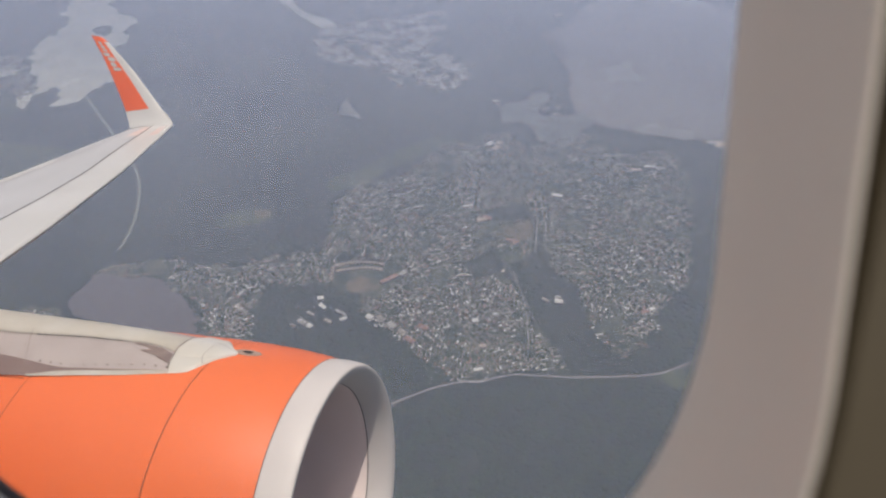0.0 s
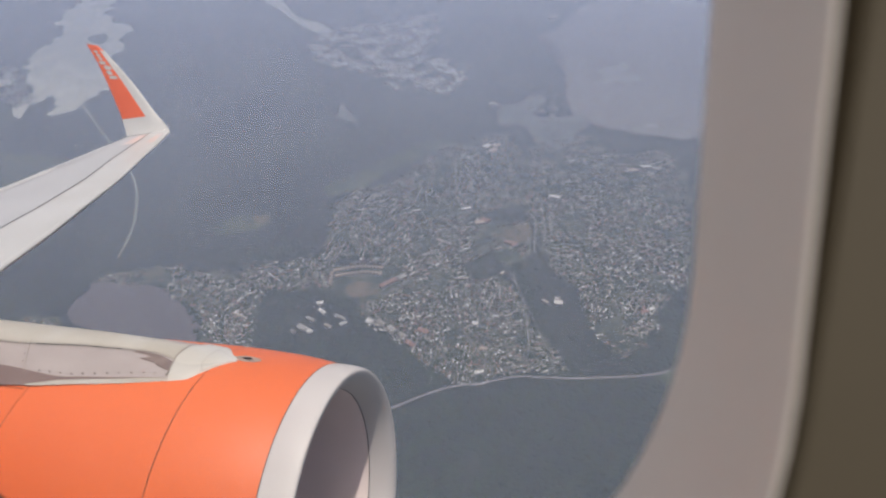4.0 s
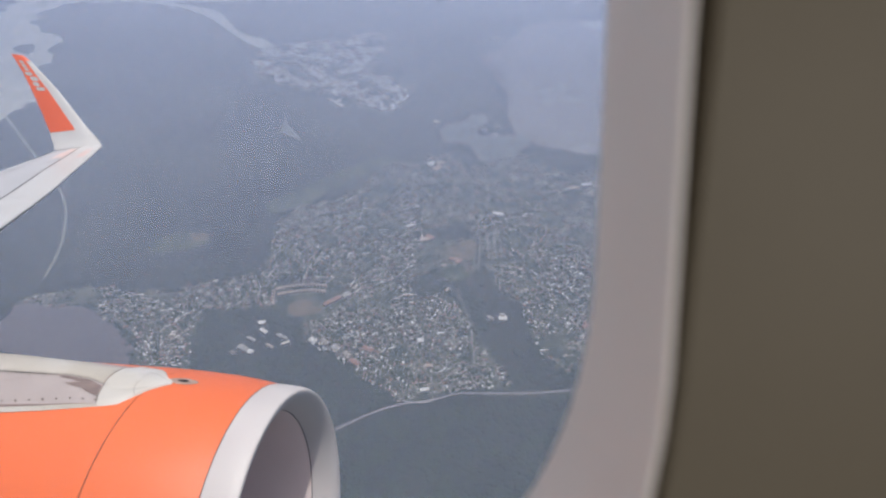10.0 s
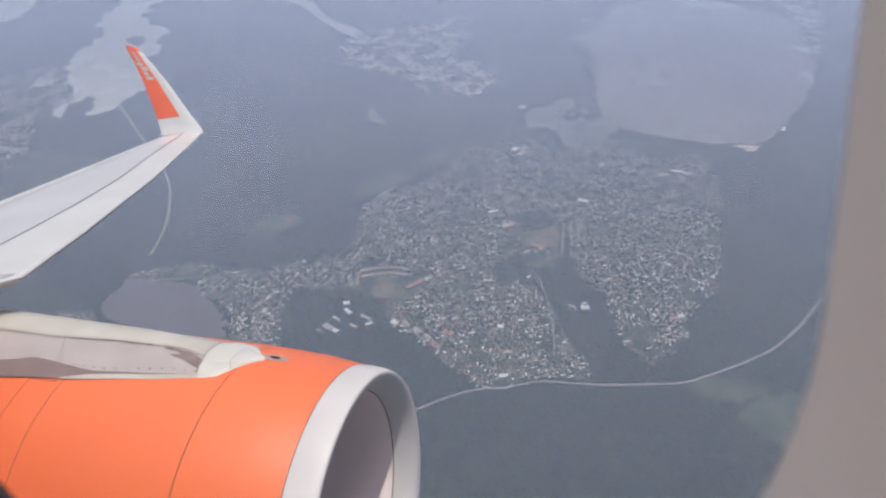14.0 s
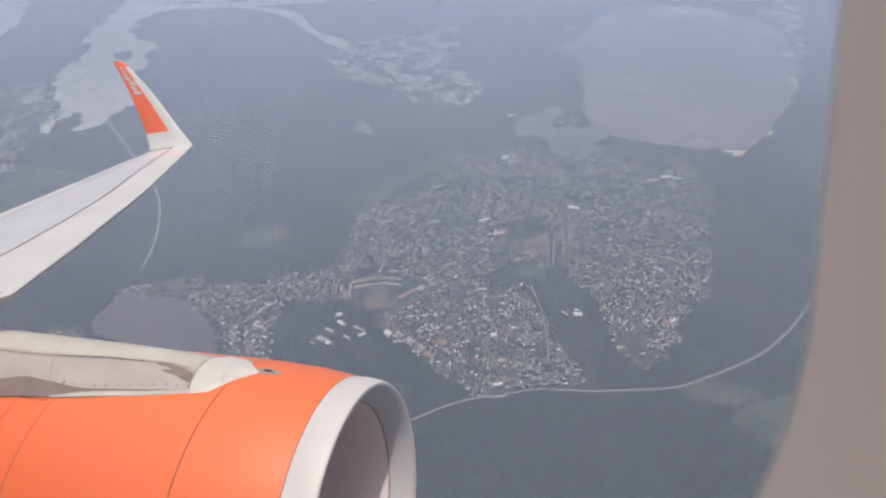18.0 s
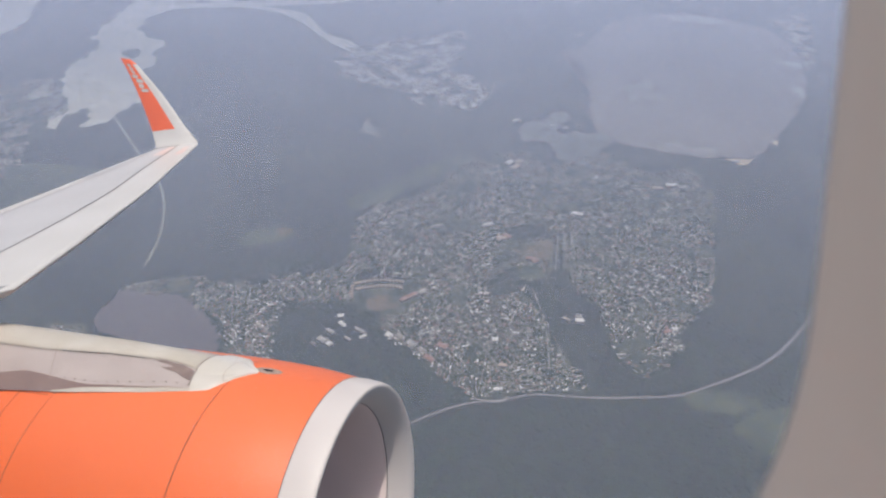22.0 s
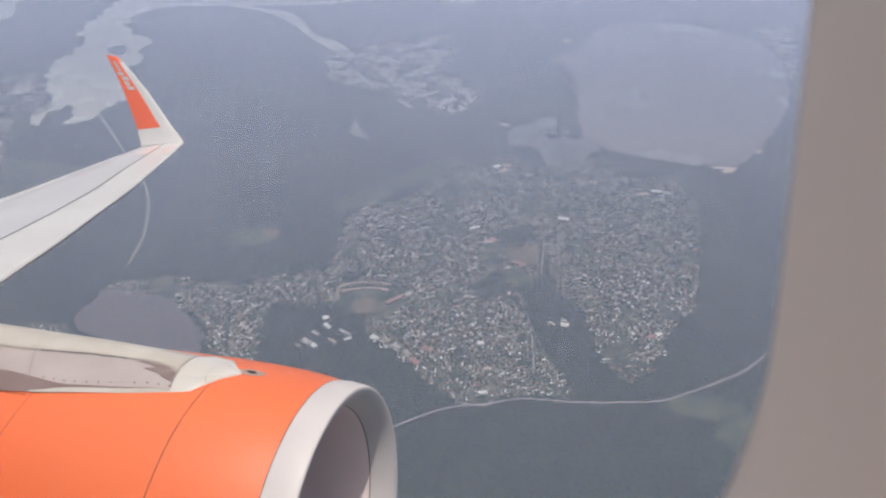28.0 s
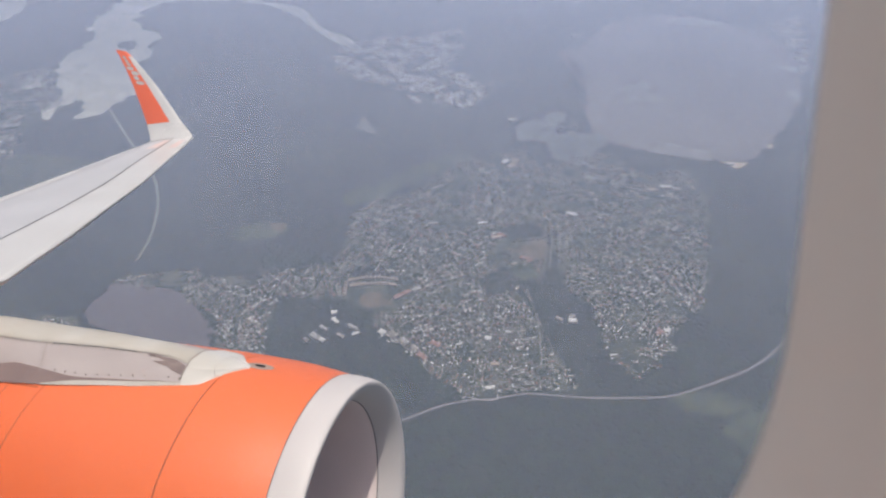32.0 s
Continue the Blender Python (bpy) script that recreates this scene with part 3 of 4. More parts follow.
def lead(y):
    return Vector((-10.2 + (14.8 - y) * 0.52 - 0.62 * min(1.0, max(0.0, (4.05 - y) / 0.5)) - 0.06 * min(1.0, max(0.0, (5.5 - y) / 1.5)), y,
                   -0.22 - (14.8 - y) * 0.091 - sag(y) + 0.008 * min(1.5, max(0.0, 6.15 - y)) - 0.028 * math.exp(-((y - 8.8) / 1.6) ** 2) - 0.03 * min(1.0, max(0.0, (14.8 - y) / 2))))


def trail(y):
    k = (14.85 - y) / 6.35
    return Vector((-11.54 + 1.88 * k, y, -0.22 - 0.893 * k - 0.8 * sag(y) - min(0.11, max(0.0, 0.036 + 0.0125 * (y - 8.5)))))


def on_wing(y, s, lift=0.0):
    """The upper skin: s from the nose (0) to the trailing edge (1)."""
    a, b = lead(y), trail(y)
    p = a + (b - a) * s
    c = (b - a).length
    p.z += c * 0.016 * math.sin(math.pi * min(1, s * 1.0)) + lift
    return tuple(p)


def under_wing(y, s):
    a, b = lead(y), trail(y)
    p = a + (b - a) * s
    p.z -= (b - a).length * (0.045 - 0.012 * min(1.0, max(0.0, (6.5 - y) / 1.5))) * math.sin(math.pi * s ** 0.55)
    return tuple(p)


def skin(name, y0, y1, s0, s1, lift, material, parent, ny=10, ns=6, label=""):
    rows = [[on_wing(y0 + (y1 - y0) * i / ny, s0 + (s1 - s0) * j / ns, lift) for j in range(ns + 1)] for i in range(ny + 1)]
    return part(name, *loft(rows, closed=False), material, parent, label)


def slat_s(y):
    return lerp([(2, 0.27), (5.3, 0.26), (6.0, 0.25), (7.0, 0.24), (9.0, 0.26), (11.0, 0.315), (14.0, 0.405), (14.8, 0.43)], y)


def wing():
    w = thing("aircraft_wing", "white and grey airliner wing with an orange upturned winglet", "wing", m=BANK)
    ys = [0.2, 1.5, 3.0, 4.5, 6.0, 7.5, 9.0, 10.5, 12.0, 13.5, 14.4, 14.8]
    up = [i / 10 for i in range(11)]
    rings = [[on_wing(y, s) for s in up] + [under_wing(y, s) for s in (0.9, 0.7, 0.5, 0.35, 0.2, 0.1, 0.04, 0.01)] for y in ys]
    part("wing_box", *loft(rings, cap=True), WINGGREY, w, "light grey wing skin")
    rows, gap = [], []
    for i in range(41):
        y = 0.6 + 14.2 * i / 40
        e = slat_s(y)
        c = (trail(y) - lead(y)).length
        nose = []
        for k in range(7):
            s = 0.10 * (1 - k / 6)
            q = Vector(under_wing(y, s))
            nose.append((q.x + 0.010, q.y, q.z - 0.004))
        rows.append(nose + [tuple(Vector(on_wing(y, e * k / 8, 0.010)) + Vector((0.012 * (1 - k / 8), 0, 0))) for k in range(9)])
        gap.append([on_wing(y, e, 0.0125), on_wing(y, e + 0.034 / c, 0.0125)])
    part("slat", *loft(rows, closed=False), WHITE, w, "white leading edge slat")
    part("slat_gap", *loft(gap, closed=False), DARKSEAM, w, "dark gap behind the slat")
    skin("spoiler_panel", 6.2, 10.4, 0.56, 0.84, 0.003, WINGGREY, w, 8, 3)
    skin("flap", 0.8, 10.9, 0.862, 0.995, 0.006, WHITE, w, 12, 2, "off-white flap")
    skin("aileron", 10.95, 13.6, 0.80, 0.995, 0.006, WINGGREY, w, 8, 2)
    skin("panel_line", 5.5, 13.9, 0.848, 0.852, 0.0075, GREYSEAM, w, 12, 1)
    skin("wear_stripe", 13.0, 14.55, 0.10, 0.22, 0.0125, PINKRED, w, 8, 2, "faint reddish stripe near the tip")
    skin("wear_stripe", 13.2, 14.6, 0.40, 0.62, 0.005, PINKRED, w, 8, 2, "faint reddish stripe near the tip")
    # winglet: sections from the wing tip up, each with its nose, trailing edge
    secs = [((-10.20, 14.80, -0.235), (-11.54, 14.85, -0.315)), ((-10.30, 14.93, -0.15), (-11.62, 14.96, -0.17)), ((-10.46, 15.02, -0.02), (-11.72, 15.03, -0.01)),
            ((-10.73, 15.10, 0.22), (-11.78, 15.10, 0.12)), ((-11.12, 15.20, 0.66), (-12.02, 15.20, 0.62)), ((-11.52, 15.30, 1.11), (-12.28, 15.30, 1.12)),
            ((-12.02, 15.41, 1.60), (-12.58, 15.41, 1.64)), ((-12.40, 15.49, 1.95), (-12.84, 15.49, 2.02)), ((-12.62, 15.52, 2.10), (-12.95, 15.52, 2.15))]

    def at(i, s, side, lift=0.0):
        a, b = Vector(secs[i][0]), Vector(secs[i][1])
        c = (b - a).length
        t = c * 0.045 * math.sin(math.pi * s ** 0.6) + lift
        up_k = max(0.0, 1 - i / 2.5)
        return tuple(a + (b - a) * s + Vector((0, -side * t * (1 - up_k), side * t * up_k * 0.5)))

    ss = [0, 0.02, 0.06, 0.12, 0.25, 0.4, 0.55, 0.7, 0.85, 1.0]
    rings = [[at(i, s, 1) for s in ss[::-1]] + [at(i, s, -1) for s in ss[1:]] for i in range(len(secs))]
    let = part("winglet", *loft(rings, closed=False), WHITE, w, "white winglet with an orange inner face")
    span = [(3, 0.30), (4, 0.32), (5, 0.34), (6, 0.36), (7, 0.30)]
    part("orange_panel", *loft([[at(i, s0 + (1.0 - s0) * j / 8, 1, 0.004) for j in range(9)] for i, s0 in span], closed=False), SHARK_ORANGE, let, "orange painted panel")
    part("orange_tip", *loft([[at(i, j / 8, 1, 0.005) for j in range(9)] for i in (7, 8)], closed=False), SHARK_ORANGE, let, "orange winglet tip")

    def face(u, s, lift):
        i = min(int(u), len(secs) - 2)
        k = u - i
        return Vector(at(i, s, 1, lift)) * (1 - k) + Vector(at(i + 1, s, 1, lift)) * k

    # the airline's lettering as plain pale blocks down the panel
    for k, (wide, s0, s1) in enumerate(((0.13, 0.52, 0.78), (0.13, 0.52, 0.78), (0.11, 0.52, 0.78), (0.13, 0.52, 0.90), (0.13, 0.40, 0.78), (0.13, 0.52, 0.78), (0.10, 0.42, 0.78))):
        u1 = 6.95 - 0.272 * k
        u0 = u1 - wide * 1.75
        ring = []
        for a in range(12):
            ca, sa = math.cos(a * math.pi / 6), math.sin(a * math.pi / 6)
            ca, sa = math.copysign(abs(ca) ** 0.6, ca), math.copysign(abs(sa) ** 0.6, sa)
            ring.append(tuple(face((u0 + u1) / 2 + (u1 - u0) / 2 * ca, (s0 + s1) / 2 + (s1 - s0) / 2 * sa, 0.009)))
        part("marking", ring, [tuple(range(12))], WHITE, let, smooth=False)
    c = Vector(at(2, 0.04, 1, 0.006))
    part("tip_light", *box(c.x, c.y, c.z + 0.05, 0.06, 0.02, 0.03, 0.006), WHITE, let, "small pale tip light")


cabin()
engine()
pylon()
wing()

# ---- land ----
ZL = -ALT


def plan(pts):
    return [Vector(p) for p in pts]


def smooth_line(pts, steps=10, closed=False):
    """A smooth line through the points of a plan."""
    out, n = [], len(pts)
    for i in range(n if closed else n - 1):
        p = [pts[(i + k) % n] if closed else pts[min(max(i + k, 0), n - 1)] for k in (-1, 0, 1, 2)]
        for j in range(steps):
            t = j / steps
            out.append(0.5 * ((2 * p[1]) + (p[2] - p[0]) * t + (2 * p[0] - 5 * p[1] + 4 * p[2] - p[3]) * t * t + (3 * p[1] - p[0] - 3 * p[2] + p[3]) * t ** 3))
    if not closed:
        out.append(pts[-1])
    return out


def shore(pts, rough=8.0, steps=10):
    """A closed outline with an uneven edge."""
    out = []
    for p in smooth_line(plan(pts), steps, True):
        d = noise.noise_vector(Vector((p.x * 0.012, p.y * 0.012, 3.1))) * rough + noise.noise_vector(Vector((p.x * 0.05, p.y * 0.05, 1.7))) * rough * 0.4
        out.append(Vector((p.x + d.x, p.y + d.y)))
    return out


def sheet(name, outline, lift, material, label, category, parent=None, kind="structure"):
    bm = bmesh.new()
    bm.faces.new([bm.verts.new((p.x, p.y, ZL + lift)) for p in outline])
    bmesh.ops.triangulate(bm, faces=bm.faces[:])
    bmesh.ops.recalc_face_normals(bm, faces=bm.faces[:])
    if sum(f.normal.z for f in bm.faces) < 0:
        bmesh.ops.reverse_faces(bm, faces=bm.faces[:])
    me = bpy.data.meshes.new(name)
    bm.to_mesh(me)
    bm.free()
    me.materials.append(material)
    ob = new(name, me)
    ob.parent = parent
    return tagged(ob, label, category if parent is None else "", kind=kind if parent is None else "")


def ribbon(line, w, lift, offset=0.0):
    """A strip along a line; w is a width or a function of the way along."""
    rows = []
    n = len(line)
    for i, p in enumerate(line):
        d = (line[min(i + 1, n - 1)] - line[max(i - 1, 0)]).normalized()
        q = Vector((-d.y, d.x))
        h = (w(i / (n - 1)) if callable(w) else w) / 2
        rows.append([(*(p + q * (offset - h)), ZL + lift), (*(p + q * (offset + h)), ZL + lift)])
    return loft(rows, closed=False)


def clear_of(p, line):
    """The distance from a point to a line of the plan."""
    best = 1e9
    for a, b in zip(line, line[1:]):
        d = b - a
        k = min(1.0, max(0.0, (p - a).dot(d) / d.length_squared))
        best = min(best, (a + d * k - p).length)
    return best


def inside(p, poly):
    hit = False
    for a, b in zip(poly, poly[1:] + poly[:1]):
        if (a.y > p.y) != (b.y > p.y) and p.x < (b.x - a.x) * (p.y - a.y) / (b.y - a.y) + a.x:
            hit = not hit
    return hit


LAKE = [(-90, 3550), (10, 3445), (80, 3100), (85, 2730), (120, 2515), (205, 2420), (315, 2380), (465, 2355), (590, 2355), (700, 2365), (830, 2565), (900, 2695), (1005, 2925), (1105, 3230), (1195, 3725), (1190, 4095), (1045, 4365), (760, 4535), (440, 4505), (230, 4315), (120, 4025), (35, 3710)]
INLET = [(-175, 2335), (-185, 2480), (-110, 2615), (-20, 2660), (-15, 2540), (-15, 2445), (110, 2475), (165, 2405), (110, 2190), (30, 2190), (-30, 2285), (-105, 2360)]
RIVER = [(-2075, 2225), (-2415, 2495), (-2585, 2830), (-2700, 3095), (-2930, 3425), (-3045, 3790), (-3175, 4340), (-2895, 4965), (-2695, 4525), (-2740, 3990), (-2740, 3655), (-2615, 3430), (-2370, 3225), (-2240, 2905), (-2100, 2640), (-1940, 2375), (-1995, 2255)]
ARM = [(-1950, 2185), (-2045, 2115), (-2085, 2220), (-2210, 2455), (-2370, 2420), (-2590, 2720), (-2620, 2920), (-2390, 2770), (-2095, 2570)]
ISLET = [(-2460, 2995), (-2500, 3070), (-2435, 3115), (-2355, 2970)]
STREAM = [(-2855, 4415), (-2380, 4185), (-2045, 4095), (-1815, 3965), (-1530, 3620), (-1340, 3465), (-1180, 3290)]
FAR_BAND = [(-2795, 4050), (-2170, 4275), (-1745, 4425), (-1400, 4695), (-1185, 4840), (-805, 4795), (-680, 5045), (-505, 5470), (-270, 5915)]
CANAL = [(-1995, 2255), (-1720, 2000), (-1455, 1755), (-1335, 1620), (-1245, 1470), (-1195, 1355), (-1165, 1250)]
WEST_WATER = [(-3810, 2890), (-3630, 2970), (-3555, 3115), (-3450, 3340), (-3675, 3740), (-3890, 4045), (-4235, 4370), (-4395, 4230), (-3880, 3535), (-3775, 3335), (-3815, 3145), (-4020, 3070)]
MARSH_A = [(-2525, 2380), (-2560, 2500), (-2485, 2475), (-2410, 2365), (-2470, 2335)]
MARSH_B = [(-2230, 2185), (-2270, 2285), (-2275, 2345), (-2200, 2340), (-2150, 2240), (-2180, 2160), (-2115, 2030), (-2220, 2115)]
POND = [(-855, 2285), (-850, 2330), (-860, 2390), (-855, 2460), (-840, 2395), (-775, 2305), (-745, 2250), (-785, 2270), (-825, 2285)]
CLEARING = [(-970, 1450), (-920, 1520), (-830, 1525), (-805, 1495), (-840, 1450), (-920, 1420)]
PINK = [(-870, 1520), (-830, 1540), (-815, 1510), (-840, 1490)]
VILLAGE = [(-2350, 1605), (-2235, 1665), (-2095, 1740), (-2000, 1630), (-2115, 1550), (-2240, 1510)]
VILLAGE_FAR = [(-2750, 1945), (-2800, 2170), (-2585, 2595), (-2155, 2230), (-2235, 2060), (-2005, 1715), (-2235, 1650)]
TOWN_FAR = [(-1260, 3140), (-1285, 3365), (-1175, 3460), (-1000, 3570), (-710, 3835), (-610, 3395), (-605, 3105), (-385, 2985), (-410, 2640), (-595, 2625), (-720, 2670), (-820, 2800), (-1125, 2890)]
TOWN_SHORE = [(1210, 4510), (1470, 4735), (1245, 3645), (1160, 3490), (1200, 3730), (1195, 4130)]
TOWN_MAIN = [(-595, 1340), (-605, 1390), (-610, 1510), (-640, 1630), (-585, 1765), (-460, 1840), (-375, 2080), (-245, 2200), (-140, 2265), (-65, 2120), (-15, 1910), (0, 1655), (0, 1500), (-50, 1430), (-75, 1380), (-30, 1325), (30, 1180), (95, 1075), (110, 1030), (-5, 1005), (-135, 955), (-225, 1005), (-320, 1080), (-410, 1135), (-440, 1190), (-520, 1220)]
TOWN_EAST = [(-45, 2125), (100, 2290), (230, 2295), (315, 2150), (460, 2240), (500, 2090), (500, 1860), (470, 1655), (440, 1430), (365, 1335), (340, 1230), (280, 1130), (240, 1110), (190, 1160), (170, 1215), (155, 1305), (140, 1345), (75, 1405), (40, 1510), (0, 1725)]
TOWN_WEST = [(-1165, 1145), (-1120, 1185), (-1030, 1230), (-920, 1230), (-810, 1245), (-725, 1300), (-605, 1360), (-540, 1295), (-520, 1220), (-600, 1200), (-700, 1185), (-660, 1080), (-645, 995), (-625, 905), (-700, 895), (-740, 970), (-795, 1045), (-860, 1100), (-980, 1130), (-1120, 1110)]
TOWN_LAKE = [(-1130, 395), (-1205, 520), (-1285, 660), (-1295, 820), (-1235, 975), (-1145, 970), (-1150, 815), (-1105, 695), (-1010, 570), (-920, 510), (-920, 450), (-1050, 360)]
TOWN_QUAY = [(-720, 735), (-725, 850), (-755, 950), (-790, 1045), (-760, 1130), (-705, 1105), (-670, 980), (-655, 880), (-640, 770), (-655, 705)]
MARSHLAND = [(-2500, 965), (-2460, 1360), (-2295, 1655), (-1855, 1770), (-1505, 1685), (-1470, 1330), (-1670, 1010), (-1900, 715)]
MARSHLAND_B = [(-2810, 2075), (-2695, 2295), (-2410, 2250), (-2125, 2010), (-2230, 1830), (-2445, 1745)]
MUD_LAKE = [(-1145, 1135), (-965, 1140), (-830, 1055), (-765, 945), (-750, 850), (-725, 735), (-780, 595), (-835, 510), (-910, 505), (-1010, 570), (-1090, 685), (-1135, 805), (-1150, 920), (-1055, 900), (-1040, 955), (-1155, 1010), (-1155, 1105)]
SANDPIT = [(-755, 565), (-735, 635), (-680, 705), (-635, 675), (-675, 615), (-720, 565)]
QUAY = [(-660, 725), (-645, 775), (-615, 835), (-600, 820), (-630, 765), (-640, 720)]
SPORT = [(-480, 1245), (-445, 1270), (-405, 1265), (-390, 1230), (-435, 1200), (-470, 1205)]
GREEN = [(-115, 1585), (-15, 1635), (5, 1555), (-55, 1520), (-90, 1500), (-105, 1545)]
LAWN = [(-90, 1475), (-35, 1500), (-10, 1455), (-40, 1425), (-75, 1420)]
WOOD = [(-145, 1320), (-175, 1390), (-130, 1450), (-100, 1480), (-75, 1415), (-40, 1415), (-65, 1390), (-80, 1360)]
WOOD_NORTH = [(-150, 1675), (-90, 1715), (-30, 1715), (-5, 1655), (-75, 1625), (-135, 1625)]
WOOD_TERRACE = [(-535, 1330), (-515, 1375), (-445, 1380), (-395, 1365), (-430, 1345), (-495, 1325)]
FIELD_NORTH = [(-710, 1745), (-610, 1885), (-520, 2030), (-395, 2160), (-340, 2125), (-485, 1910), (-570, 1780), (-665, 1695)]
MEADOW = [(320, 1055), (440, 1110), (510, 1075), (425, 1025), (350, 1030)]
PASTURE = [(420, 990), (490, 1060), (630, 1100), (745, 1140), (760, 1035), (580, 900), (475, 935)]
PASTURE_B = [(330, 1045), (430, 1090), (505, 1075), (450, 1050), (370, 1035)]
HIGHWAY = [(-440, 540), (-415, 620), (-385, 690), (-370, 725), (-320, 800), (-255, 860), (-185, 915), (-130, 945), (-70, 965), (-5, 995), (60, 1005), (135, 1015), (225, 1035), (315, 1060), (375, 1095), (455, 1150), (535, 1215), (610, 1305), (680, 1410), (740, 1520), (805, 1715), (970, 2090), (1205, 2605), (1450, 3175)]
SLIP = [(-130, 955), (-90, 955), (-65, 965), (-65, 980)]
CLEAR_SCHOOL = [(-560, 1310), (-385, 1360), (-335, 1325), (-345, 1240), (-375, 1195), (-450, 1175), (-510, 1210)]
COMPOUND = [(-600, 1095), (-555, 1185), (-440, 1150), (-410, 1080), (-460, 1045), (-535, 1010)]


def land():
    n, half = 24, 12000.0
    verts = [(-half + 2 * half * i / n, -half + 2 * half * j / n, ZL) for i in range(n + 1) for j in range(n + 1)]
    faces = [(i * (n + 1) + j, (i + 1) * (n + 1) + j, (i + 1) * (n + 1) + j + 1, i * (n + 1) + j + 1) for i in range(n) for j in range(n)]
    tagged(part("ground", verts, faces, LAND), "dark green wooded lowland", "ground", kind="structure")
    for k, (pts, rough, m, label) in enumerate(((LAKE, 22, WATER, "broad grey lagoon water"), (INLET, 40, REEDY, "shallow grey inlet beside the town"),
                                                (RIVER, 60, SILT, "pale winding river widening into a lagoon"), (ARM, 40, SILT, "pale shallow arm of the river lagoon"),
                                                (WEST_WATER, 50, SILT, "pale river reach among marshes"), (MARSH_A, 30, SILT, "pale patchy marsh water"),
                                                (MARSH_B, 34, SILT, "pale patchy marsh water"), (MUD_LAKE, 14, MUDDY, "dull muddy lake beside the western houses"),
                                                (POND, 6, REEDY, "small pale forked pond"))):
        sheet("water", shore(pts, rough, 14), 0.7 + 0.1 * k, m, label, "water")
    sheet("islet", shore(ISLET, 12), 2.0, LAND, "small dark wooded islet in the river", "islet")
    stream = smooth_line(plan(STREAM))
    tagged(part("stream", *ribbon(stream, lambda k: 95 - 25 * k + 30 * math.sin(17 * k), 0.6), SILT), "narrow pale stream across the woods", "water", kind="structure")
    far = smooth_line(plan(FAR_BAND))
    tagged(part("stream", *ribbon(far, lambda k: 130 + 40 * math.sin(13 * k), 0.55), SILT), "pale river beyond the far town", "water", kind="structure")
    canal = smooth_line(plan(CANAL))
    tagged(part("canal", *ribbon(canal, lambda k: 11 - 5 * k, 0.6), CANAL_WATER), "straight pale canal through the woods", "water", kind="structure")
    beach = [(600, 2335), (640, 2345), (700, 2355), (715, 2370), (690, 2320), (650, 2295), (640, 2320)]
    sheet("beach", shore(beach, 6), 1.8, SAND, "pale sandy beach on the lagoon shore", "beach")
    sheet("beach", shore([(815, 2530), (836, 2562), (838, 2540), (824, 2518)], 3), 1.8, SAND, "pale sandy beach on the lagoon shore", "beach")
    for k, (pts, m, label) in enumerate(((CLEARING, FIELD, "green clearing in the woods"), (PINK, BARE, "pinkish bare clearing"), (FIELD_NORTH, FIELD, "green fields at the town edge"),
                                         (MEADOW, FIELD, "green field beside the highway"), (PASTURE, FIELD, "green fields beyond the highway"), (PASTURE_B, FIELD, "green fields beyond the highway"),
                                         (SPORT, BARE, "brown earth playing field"), (GREEN, BARE, "tan and green town park"), (LAWN, FIELD, "green lawn inside the town"), (WOOD, LAND, "dark wood inside the town"),
                                         (WOOD_NORTH, LAND, "dark wood beside the town park"), (WOOD_TERRACE, LAND, "dark grove behind the terrace"),
                                         (MARSHLAND, MEADOWS, "pale green open marsh meadows"), (MARSHLAND_B, MEADOWS, "pale green open marsh meadows"),
                                         (SANDPIT, SAND, "pale brown sand pit beside the lake"), (QUAY, SAND, "pale concrete yard beside the lake"))):
        sheet("field", shore(pts, 16 if k < 6 and k != 1 else 6, 14), 0.9 + 0.04 * k, m, label, "field")
    for k, (poly, label) in enumerate(((TOWN_MAIN, "bare town soil"), (TOWN_EAST, "bare town soil of the eastern quarter"), (TOWN_WEST, "bare soil of the western quarter"),
                        (TOWN_FAR, "soil of the far town"), (TOWN_SHORE, "soil of the far shore town"), (TOWN_LAKE, "soil of the lakeside quarter"), (TOWN_QUAY, "soil of the quayside quarter"),
                        (VILLAGE, "soil of the outlying village"), (VILLAGE_FAR, "soil of the riverside village"))):
        sheet("town_ground", shore(poly, 34, 16), 0.2 + 0.06 * k, TOWNLAND, label, "ground")
    line = smooth_line(plan(HIGHWAY))
    road = thing("road", "pale dual carriageway curving round the town", "road", kind="structure")
    for off in (-1.15, 1.15):
        part("carriageway", *ribbon(line, 1.8, 1.9, off), ROADS, road)
    for off in (-2.2, 0.0, 2.2):
        part("verge", *ribbon(line, 0.5, 2.05, off), VERGE, road)
    part("slip_road", *ribbon(smooth_line(plan(SLIP), 6), 3.2, 2.1), VERGE, road)
    # three flat sheets added to paint the airlight between aircraft and land
    haze = thing("haze", "thin bluish sheets painted as haze over the land", "haze", kind="structure")
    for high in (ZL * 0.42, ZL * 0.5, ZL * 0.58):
        part("haze_sheet", [(-12000, -12000, high), (12000, -12000, high), (12000, 12000, high), (-12000, 12000, high)], [(0, 1, 2, 3)], HAZE, haze, smooth=False)


